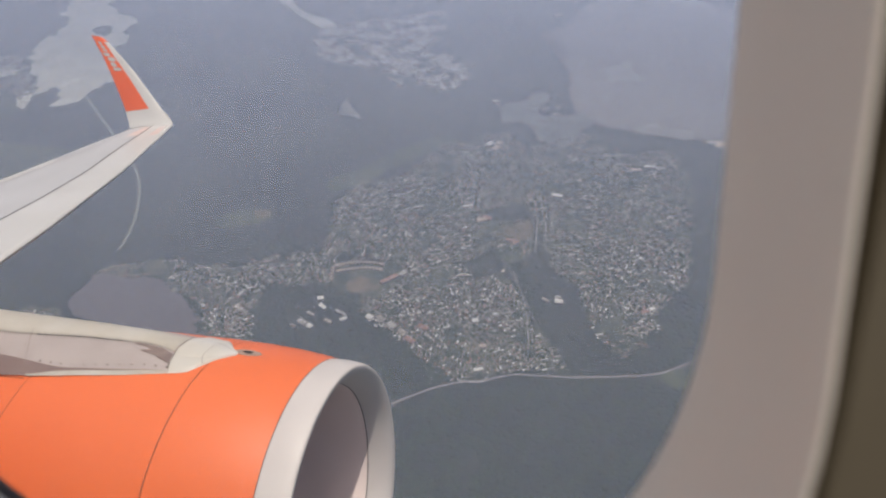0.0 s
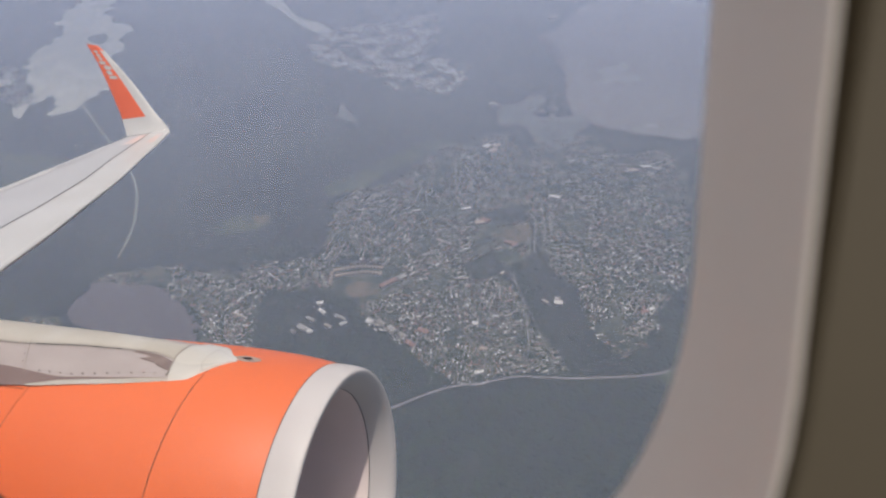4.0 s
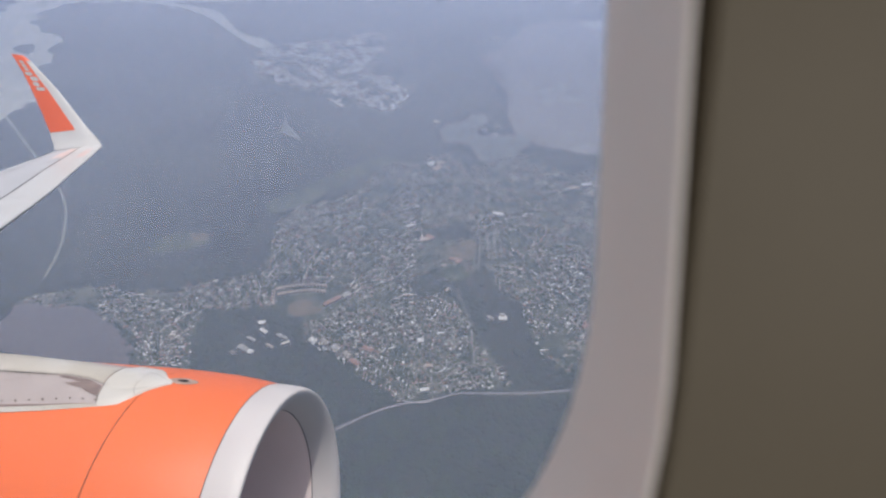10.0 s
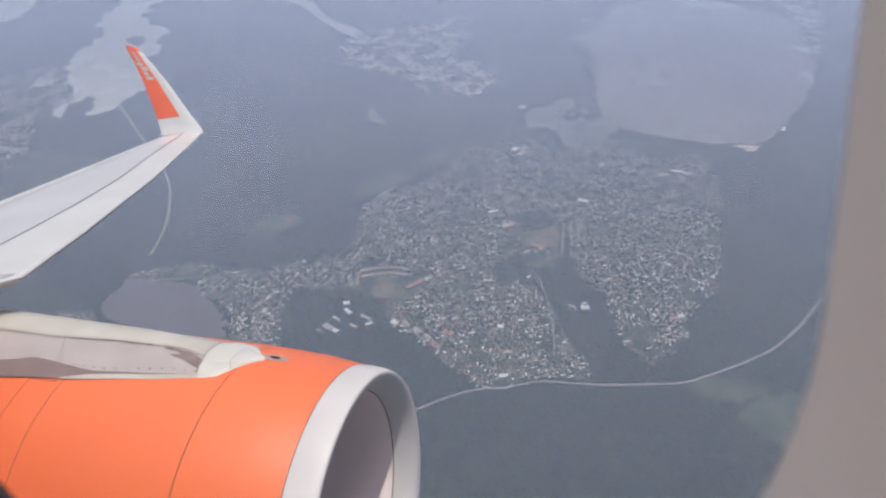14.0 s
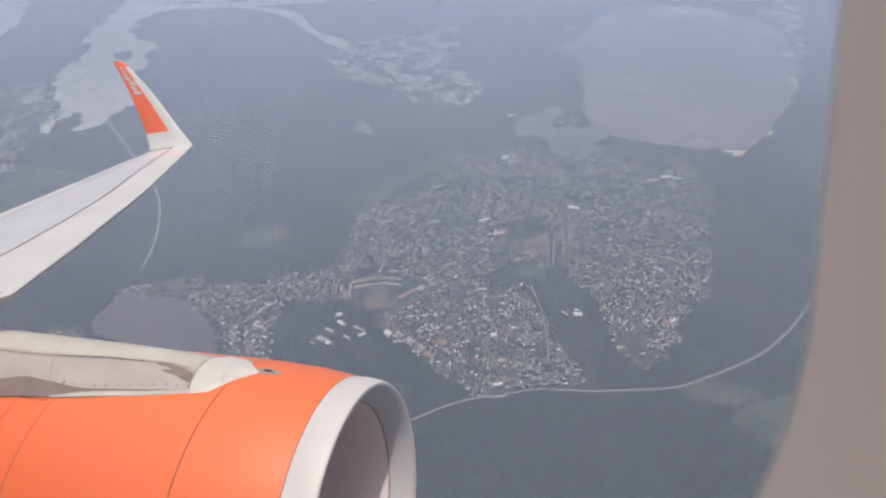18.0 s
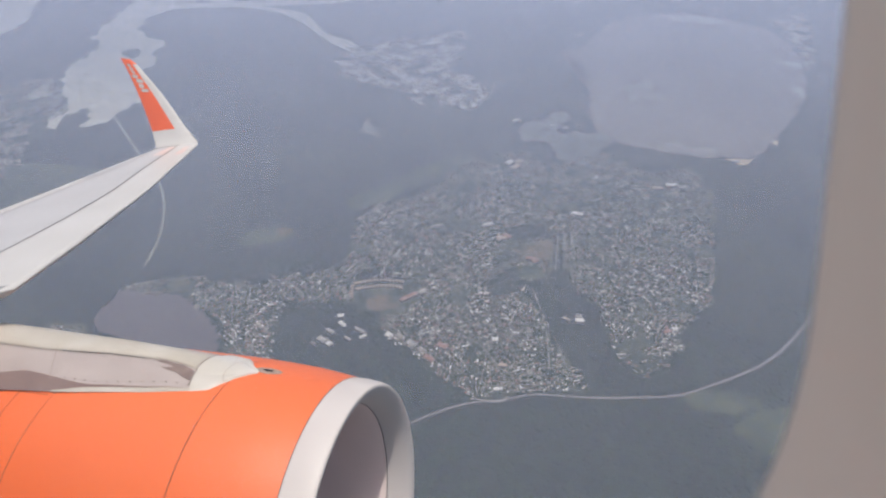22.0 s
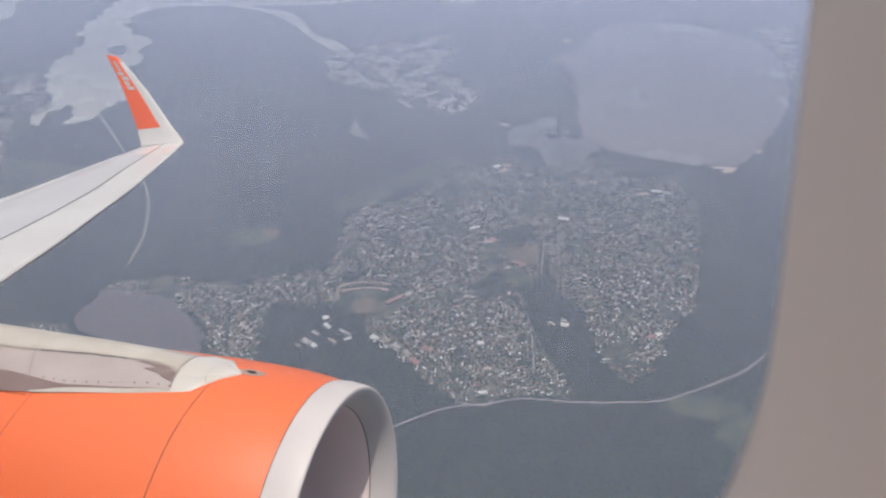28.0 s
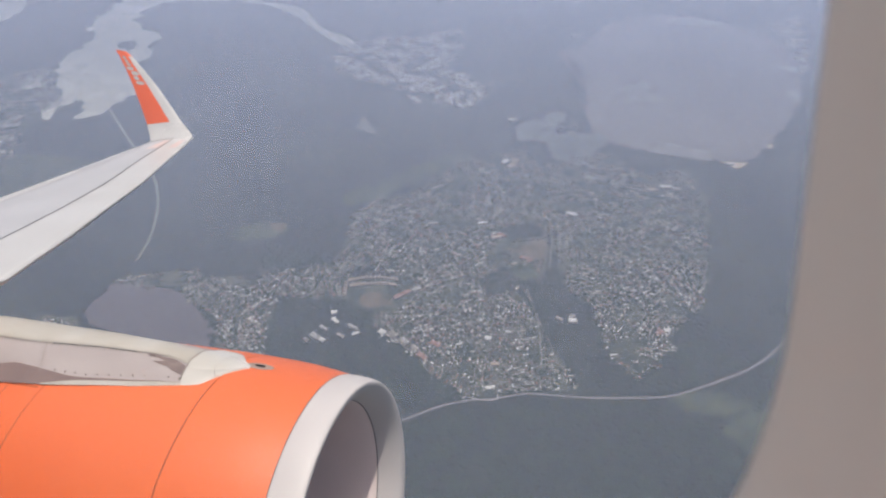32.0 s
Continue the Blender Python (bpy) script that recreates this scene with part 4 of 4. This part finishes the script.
STREETS = [[(-465, 1665), (-520, 1575), (-545, 1485)], [(-425, 1620), (-460, 1550), (-465, 1490)], [(-250, 1565), (-310, 1465), (-375, 1415)], [(-135, 1490), (-220, 1375), (-305, 1315), (-370, 1215)],
           [(10, 1665), (15, 1485)], [(-795, 1290), (-700, 1320), (-620, 1370), (-585, 1475), (-535, 1555)], [(-330, 1595), (-395, 1525), (-425, 1435)], [(-465, 1665), (-360, 1635), (-250, 1565)],
           [(-40, 1380), (5, 1235), (25, 1095)], [(-305, 1315), (-220, 1235), (-135, 1120), (-65, 1015)], [(-245, 1360), (-175, 1425), (-120, 1490), (-70, 1555)], [(-5, 1590), (0, 1500), (-10, 1410)],
           [(10, 1545), (65, 1490), (145, 1450)], [(-65, 1395), (-35, 1350), (20, 1220), (65, 1105), (90, 1025)], [(-160, 1370), (-120, 1225), (-75, 1065), (-50, 985)], [(-15, 1910), (165, 2000), (435, 2070)],
           [(65, 1515), (160, 1555), (455, 1680)], [(155, 1340), (240, 1255), (310, 1255), (340, 1250)], [(-260, 1190), (-150, 1130), (-90, 1060)], [(-410, 1150), (-290, 1090), (-165, 1020), (-135, 955)],
           [(-1135, 1130), (-895, 1205), (-710, 1275), (-585, 1340)], [(-815, 1195), (-750, 1055), (-665, 905)], [(-200, 1690), (-155, 1740), (-70, 1820), (-35, 1925)], [(-85, 1795), (-40, 1735), (5, 1625)]]


def streets():
    for k, r in enumerate(STREETS):
        line = smooth_line(plan(r), 8)
        tagged(part("street", *ribbon(line, 2.6 if k < 10 else 2.0, 1.6), TRACK if k % 4 else VERGE), "pale unpaved town street", "street", "town streets", "structure")


# ---- houses ----
def house_data(w, d, h, rise, hip):
    """Walls and a hipped or gabled roof with eaves, base at the origin."""
    x, y = w / 2, d / 2
    wall = ([(-x, -y, 0), (x, -y, 0), (x, y, 0), (-x, y, 0), (-x, -y, h), (x, -y, h), (x, y, h), (-x, y, h)],
            [(0, 1, 5, 4), (1, 2, 6, 5), (2, 3, 7, 6), (3, 0, 4, 7), (4, 5, 6, 7)])
    e = 0.3
    a, b, r = x + e, y + e, max(0.2, x * (1 - hip))
    roof = ([(-a, -b, h - 0.1), (a, -b, h - 0.1), (a, b, h - 0.1), (-a, b, h - 0.1), (-r, 0, h + rise), (r, 0, h + rise),
             (-a, -b, h - 0.35), (a, -b, h - 0.35), (a, b, h - 0.35), (-a, b, h - 0.35)],
            [(0, 1, 5, 4), (2, 3, 4, 5), (3, 0, 4), (1, 2, 5), (6, 7, 1, 0), (7, 8, 2, 1), (8, 9, 3, 2), (9, 6, 0, 3), (9, 8, 7, 6)])
    return wall, roof


def open_plot(p, seed):
    """Gardens and groves that no house stands in."""
    return noise.noise(Vector((p.x * 0.0105, p.y * 0.0105, seed))) + 0.5 * noise.noise(Vector((p.x * 0.038, p.y * 0.038, seed + 3))) > (-0.02 if seed >= 14 else 0.27 if p.y < 1420 else 0.16)


def plots(poly, seed, fill, step=7.6, block=19.0):
    """Places and turns of houses along the lanes of a town quarter."""
    rnd = random.Random(seed)
    x0, x1 = min(p.x for p in poly), max(p.x for p in poly)
    y0, y1 = min(p.y for p in poly), max(p.y for p in poly)
    seeds = [(rnd.uniform(x0, x1), rnd.uniform(y0, y1), rnd.uniform(0, math.pi / 2)) for _ in range(max(4, int((x1 - x0) * (y1 - y0) / 26000)))]
    out, lanes = [], []
    for k, (sx, sy, turn) in enumerate(seeds):
        c, s = math.cos(turn), math.sin(turn)
        reach = 240
        row = -reach
        while row < reach:
            for side in (0.0, 8.0):
                u = -reach + rnd.uniform(0, step)
                while u < reach:
                    u += step * rnd.uniform(0.8, 1.35)
                    v = row + side + rnd.uniform(-2.0, 2.0)
                    p = Vector((sx + u * c - v * s, sy + u * s + v * c))
                    near = min(range(len(seeds)), key=lambda q: (seeds[q][0] - p.x) ** 2 + (seeds[q][1] - p.y) ** 2)
                    fuzz = noise.noise_vector(Vector((p.x * 0.02, p.y * 0.02, 5.0))) * 26 + noise.noise_vector(Vector((p.x * 0.11, p.y * 0.11, 2.0))) * 12
                    if near != k or rnd.random() > fill or not inside(Vector((p.x + fuzz.x, p.y + fuzz.y)), poly):
                        continue
                    if open_plot(p, seed):
                        continue
                    if 1850 < p.y < 2400 and rnd.random() < 0.35:
                        continue
                    out.append((p, turn + rnd.uniform(-0.08, 0.08) + (math.pi / 2 if rnd.random() < 0.3 else 0)))
            for i in range(-reach, reach, 12):
                v = row + 8.0 + (block - 8.0) / 2
                ends = [Vector((sx + u * c - v * s, sy + u * s + v * c)) for u in (i, i + 12)]
                if rnd.random() < 0.75 and all(inside(q, poly) and not open_plot(q, seed) and min(range(len(seeds)), key=lambda w: (seeds[w][0] - q.x) ** 2 + (seeds[w][1] - q.y) ** 2) == k for q in ends):
                    lanes.append((ends[0], ends[1], Vector((-s, c)) * rnd.uniform(0.9, 1.5)))
            row += block
    return out, lanes


def lane_mesh(lanes, label):
    verts, faces = [], []
    for a, b, q in lanes:
        n = len(verts)
        verts += [(*(a - q), ZL + 0.7), (*(b - q), ZL + 0.7), (*(b + q), ZL + 0.7), (*(a + q), ZL + 0.7)]
        faces.append((n, n + 1, n + 2, n + 3))
    return tagged(new("lanes", mesh_of("lanes", verts, faces, LANE, False)), label, "lanes", kind="stuff")


def joined_houses(name, spots, seed, label, pale=0.15, size=1.6):
    rnd = random.Random(seed)
    verts, faces, slot = [], [], []
    for p, turn in spots:
        big = size * rnd.choice((0.74, 0.82, 0.9, 1.0, 1.25))
        wall, roof = house_data(big * rnd.uniform(1.9, 3.9) * rnd.choice((1, 1, 1, 1.8)), big * rnd.uniform(1.7, 3.2), rnd.choice((2.8, 3.0, 3.2, 5.6)), rnd.uniform(0.6, 1.6), rnd.choice((0.0, 0.0, 0.5)))
        c, s = math.cos(turn), math.sin(turn)
        kind = rnd.choices((1, 2, 3), (0.81 - pale, 0.19, pale))[0]
        for (v, f), m in ((wall, 0), (roof, kind)):
            b = len(verts)
            verts += [(p.x + x * c - y * s, p.y + x * s + y * c, ZL + z) for x, y, z in v]
            faces += [tuple(b + i for i in q) for q in f]
            slot += [m] * len(f)
    me = bpy.data.meshes.new(name)
    me.from_pydata(verts, [], faces)
    for m in (PLASTER, ROOF, RED_ROOF, PALE_ROOF):
        me.materials.append(m)
    me.polygons.foreach_set("material_index", slot)
    me.update()
    return tagged(new(name, me), label, "houses", kind="stuff")


def canopy(name, spots, seed, label, low=3.0, high=6.5, tall=0.22, leaves=CANOPY):
    """Crowns of trees as low uneven domes, joined."""
    rnd = random.Random(seed)
    verts, faces = [], []
    for p in spots:
        r = rnd.uniform(low, high)
        b = len(verts)
        for k, (rr, z) in enumerate(((1.0, 0.0), (0.82, 0.6), (0.48, 0.95))):
            for j in range(6):
                a = j * 1.0472 + k * 0.5 + rnd.uniform(-0.25, 0.25)
                q = r * rr * rnd.uniform(0.78, 1.2)
                verts.append((p.x + q * math.cos(a), p.y + q * math.sin(a), ZL + r * z * tall * rnd.uniform(0.85, 1.1)))
        verts.append((p.x, p.y, ZL + r * tall * rnd.uniform(1.1, 1.3)))
        for k in (0, 6):
            faces += [(b + k + j, b + k + (j + 1) % 6, b + k + 6 + (j + 1) % 6, b + k + 6 + j) for j in range(6)]
        faces += [(b + 12 + j, b + 12 + (j + 1) % 6, b + 18) for j in range(6)]
    me = mesh_of(name, verts, faces, leaves, True)
    return tagged(new(name, me), label, "trees", kind="stuff")


def building(label, x, y, w, d, h, turn, roof_mat, hip=0.0, rise=1.2):
    b = thing("school_building", label, "building", "compound buildings", m=Matrix.Translation((x, y, ZL)) @ Matrix.Rotation(radians(turn), 4, "Z"))
    wall, roof = house_data(w, d, h, rise, hip)
    part("wall", *wall, PLASTER, b, smooth=False)
    part("roof", *roof, roof_mat, b, smooth=False)
    n = max(2, int(w / 5))
    for i in range(n):
        u = -w / 2 + w * (i + 0.5) / n
        part("window", *box(u, -d / 2 - 0.02, h * 0.55, 1.6, 0.12, 1.3), BLACK, b, smooth=False)
    return b


def town():
    clear = [plan(q) for q in (WOOD, SPORT, GREEN, LAWN, WOOD_NORTH, CLEAR_SCHOOL)]
    road = smooth_line(plan(HIGHWAY), 4)
    yard = plan(COMPOUND)
    lake = plan(MUD_LAKE)
    ways = []
    for r in STREETS:
        w = smooth_line(plan(r), 3)
        ways.append((w, min(q.x for q in w) - 6, max(q.x for q in w) + 6, min(q.y for q in w) - 6, max(q.y for q in w) + 6))

    def free(p):
        for w, x0, x1, y0, y1 in ways:
            if x0 < p.x < x1 and y0 < p.y < y1 and clear_of(p, w) < 5.0:
                return False
        return not any(inside(p, q) for q in clear) and not inside(p, yard) and not inside(p, lake) and clear_of(p, road) > 11

    quarters = [(TOWN_MAIN, 11, 0.88, "dense mixed-roofed houses of the main town"), (TOWN_EAST, 12, 0.84, "dense mixed-roofed houses of the eastern quarter"),
                (TOWN_WEST, 13, 0.82, "pale and rust-roofed houses of the western quarter"), (TOWN_FAR, 14, 0.9, "scattered pale houses of the far town"),
                (TOWN_SHORE, 15, 0.85, "pale houses of the far shore town"), (TOWN_LAKE, 13, 0.85, "pale houses of the lakeside quarter"),
                (TOWN_QUAY, 13, 0.8, "pale houses of the quayside quarter"), (VILLAGE, 17, 0.8, "pale houses of the outlying village"),
                (VILLAGE_FAR, 18, 0.8, "pale houses of the riverside village")]
    trees = []
    rnd = random.Random(4)
    variants = []
    for w, d, h, rise, hip in ((5.2, 3.6, 2.9, 1.0, 0.0), (6.0, 4.0, 3.0, 0.9, 0.5), (4.2, 3.4, 2.8, 0.8, 0.0), (5.6, 3.6, 5.2, 1.0, 0.0), (4.2, 3.8, 2.8, 0.8, 0.6)):
        wall, roof = house_data(w, d, h, rise, hip)
        for m in (ROOFONE, ROOFONE, ROOFONE, ROOFONE, RED_ROOF, PALE_ROOF):
            variants.append((mesh_of("wall", *wall, PLASTER, False), mesh_of("roof", *roof, m, False), m))
    words = {ROOFONE: "small plastered house with a grey sheet roof", RED_ROOF: "small plastered house with a rust-red roof", PALE_ROOF: "small plastered house with a white sheet roof"}
    for poly, seed, fill, label in quarters:
        outline = plan(poly)
        spots, lanes = plots(outline, seed, fill)
        spots = [q for q in spots if free(q[0])]
        lane_mesh([q for q in lanes if free(q[0])], "pale narrow lanes between the houses")
        close = []
        if poly is TOWN_MAIN:
            spots.sort(key=lambda q: clear_of(q[0], road))
            close, spots = spots[:290], spots[290:]
        for p, turn in close:
            wall, roof, m = rnd.choice(variants)
            h = thing("house", words[m], "house", "houses beside the highway", m=Matrix.Translation((p.x, p.y, ZL)) @ Matrix.Rotation(turn, 4, "Z"))
            for nm, me in (("wall", wall), ("roof", roof)):
                new(nm, me).parent = h
        for p, turn in close + spots:
            for _ in range(2):
                if rnd.random() < 0.75:
                    a = rnd.uniform(0, 6.28)
                    trees.append(p + Vector((math.cos(a), math.sin(a))) * rnd.uniform(5, 10))
        joined_houses("houses", spots, seed + 50, label, *((0.68, 3.2) if poly in (TOWN_FAR, TOWN_SHORE) else (0.3, 2.2) if poly in (VILLAGE, VILLAGE_FAR) else (0.21, 1.55)))
    canopy("town_trees", trees, 21, "dark green trees between the houses", 2.0, 4.6, 0.95, GARDEN)
    # woods beside the highway and round the compound
    woods = []
    blocks = [plan(q) for q in (TOWN_MAIN, TOWN_EAST, TOWN_WEST, TOWN_QUAY, MEADOW, PASTURE, PASTURE_B, MUD_LAKE, SANDPIT, QUAY)]
    for _ in range(60000):
        p = Vector((rnd.uniform(-900, 950), rnd.uniform(450, 1700)))
        fade = max(0.0, (p.y - 1000) / 800, (abs(p.x + 30) - 600) / 400)
        patch = noise.noise(Vector((p.x * 0.005, p.y * 0.005, 8.0))) + 0.5 * noise.noise(Vector((p.x * 0.023, p.y * 0.023, 2.0)))
        if patch < -0.55 + 1.25 * fade or len(woods) >= 19000:
            continue
        if any(inside(p, q) for q in blocks) and not inside(p, clear[0]) and not inside(p, clear[4]):
            continue
        if inside(p, yard) or clear_of(p, road) < 14:
            continue
        woods.append(p)
    canopy("woodland", woods, 22, "dense dark green woodland canopy", 4.5, 9.5)


def compound():
    for x, y, w, d, turn, m, label in ((-525, 1160, 15, 12, 20, PALE_ROOF, "square white-roofed hall in the woods"), (-510, 1130, 22, 10, -35, PALE_ROOF, "pale-roofed school block in the woods"),
                                       (-458, 1117, 30, 8, -22, DULL_ROOF, "long weathered pale-roofed school block"), (-443, 1096, 18, 7, 40, PALE_ROOF, "pale-roofed school block set crosswise"),
                                       (-530, 1097, 22, 8, -25, DULL_ROOF, "weathered pale-roofed school block"), (-478, 1080, 20, 7, -25, ROOFONE, "grey sheet-roofed school block"),
                                       (-540, 1064, 24, 14, -25, DULL_ROOF, "wide weathered pale-roofed workshop in the woods"), (-517, 1054, 14, 12, -25, PALE_ROOF, "white-roofed workshop in the woods"), (-556, 1046, 16, 8, -25, ROOFONE, "grey-roofed shed beside the workshop"),
                                       (-380, 1115, 17, 15, -25, PALE_ROOF, "bright white-roofed warehouse at the town edge"), (-350, 1114, 22, 14, -35, ROOFONE, "grey-roofed warehouse at the town edge"),
                                       (-318, 1097, 22, 16, -35, DULL_ROOF, "weathered pale-roofed warehouse at the town edge"), (-286, 1080, 20, 12, -35, ROOFONE, "grey-roofed warehouse at the town edge"),
                                       (-240, 1105, 26, 14, -20, RED_ROOF, "rust-red roofed market hall"), (-262, 1056, 26, 12, -30, RED_ROOF, "rust-red roofed market hall"),
                                       (-362, 1283, 12, 30, -40, RED_ROOF, "rust-red roofed school block"), (-338, 1305, 14, 26, -40, DULL_ROOF, "weathered pale-roofed school block"), (-380, 1262, 12, 24, -40, RED_ROOF, "rust-red roofed school block"),
                                       (-160, 1615, 30, 16, 20, TAN_ROOF, "tan-roofed hall beside the park"), (-145, 1630, 26, 14, -30, RED_ROOF, "rust-red roofed hall beside the park"),
                                       (-62, 1522, 26, 13, -10, RED_ROOF, "rust-red roofed hall in the park"), (-46, 1512, 20, 10, 50, RED_ROOF, "rust-red roofed hall in the park"),
                                       (90, 1272, 20, 14, 5, PALE_ROOF, "white-roofed building among the woods"), (88, 1288, 14, 9, 5, DULL_ROOF, "weathered pale-roofed building among the woods"), (56, 1270, 18, 8, -30, ROOFONE, "grey-roofed building among the woods"),
                                       (640, 2325, 30, 14, 10, PALE_ROOF, "white-roofed boathouse on the shore"), (-220, 2540, 30, 16, 10, PALE_ROOF, "white-roofed lodge on the inlet"), (-5, 3900, 60, 30, 40, PALE_ROOF, "white-roofed lodge on the far shore"),
                                       (65, 1810, 34, 16, -10, PALE_ROOF, "long white-roofed hall in the eastern quarter"), (-172, 2108, 34, 22, 60, TAN_ROOF, "tan-roofed hall in the northern quarter"), (-200, 2137, 30, 22, 60, PALE_ROOF, "white-roofed hall in the northern quarter"), (-165, 2150, 26, 20, 20, TAN_ROOF, "tan-roofed hall in the northern quarter"),
                                       (-215, 1685, 32, 10, 30, PALE_ROOF, "long white-roofed hall in the northern quarter"), (-370, 1645, 30, 10, 20, DULL_ROOF, "long weathered pale-roofed hall"),
                                       (385, 2080, 36, 16, 10, PALE_ROOF, "white-roofed depot in the eastern quarter"), (335, 2045, 36, 16, 10, TAN_ROOF, "tan-roofed depot in the eastern quarter"), (420, 2070, 26, 16, 10, DULL_ROOF, "weathered pale-roofed depot in the eastern quarter"),
                                       (310, 1275, 20, 10, 30, RED_ROOF, "rust-red roofed hall in the eastern quarter"), (330, 1290, 16, 10, 30, PALE_ROOF, "white-roofed hall in the eastern quarter"),
                                       (-115, 1155, 15, 13, 10, PALE_ROOF, "white-roofed hall in the main town"), (-85, 1070, 18, 9, 10, TAN_ROOF, "tan-roofed hall in the main town"), (-85, 993, 20, 8, 20, PALE_ROOF, "white-roofed depot beside the highway"),
                                       (-390, 955, 18, 10, 10, DULL_ROOF, "pale-roofed lodge in the woods beside the highway"), (-425, 940, 16, 9, -40, ROOFONE, "grey-roofed lodge in the woods beside the highway"), (-375, 917, 15, 9, 60, DULL_ROOF, "pale-roofed outbuilding in the woods"), (-404, 912, 13, 8, 20, ROOFONE, "grey-roofed outbuilding in the woods"),
                                       (-60, 2530, 26, 10, 30, DULL_ROOF, "pale-roofed waterside building on the inlet"), (-10, 2508, 22, 10, 10, DULL_ROOF, "pale-roofed waterside building on the inlet"), (35, 2462, 24, 10, 30, DULL_ROOF, "pale-roofed waterside building on the inlet"), (45, 2540, 22, 10, -10, DULL_ROOF, "pale-roofed waterside building on the inlet")):
        building(label, x, y, w * 1.08, d * 1.05, 6.0, turn, m)
    # the curved terrace of red-roofed houses above the playing field
    wall, roof = house_data(6.0, 9.5, 5.2, 1.6, 0.3)
    mw, mr = mesh_of("wall", *wall, PLASTER, False), mesh_of("roof", *roof, TAN_ROOF, False)
    spots = []
    for line in (smooth_line(plan([(-532, 1300), (-495, 1320), (-445, 1335), (-398, 1335)]), 5), smooth_line(plan([(-520, 1278), (-485, 1295), (-437, 1310), (-395, 1309)]), 5)):
        spots += [(a, math.atan2(b.y - a.y, b.x - a.x)) for a, b in zip(line, line[1:])]
    spots += [(Vector((-536 + 3 * i, 1288 - 12 * i)), 1.3) for i in range(5)]
    for p, turn in spots:
        h = thing("terrace_house", "tan tile-roofed terrace house above the playing field", "house", "curved terrace", m=Matrix.Translation((p.x, p.y, ZL)) @ Matrix.Rotation(turn, 4, "Z"))
        new("wall", mw).parent = h
        new("roof", mr).parent = h


land()
streets()
compound()
town()
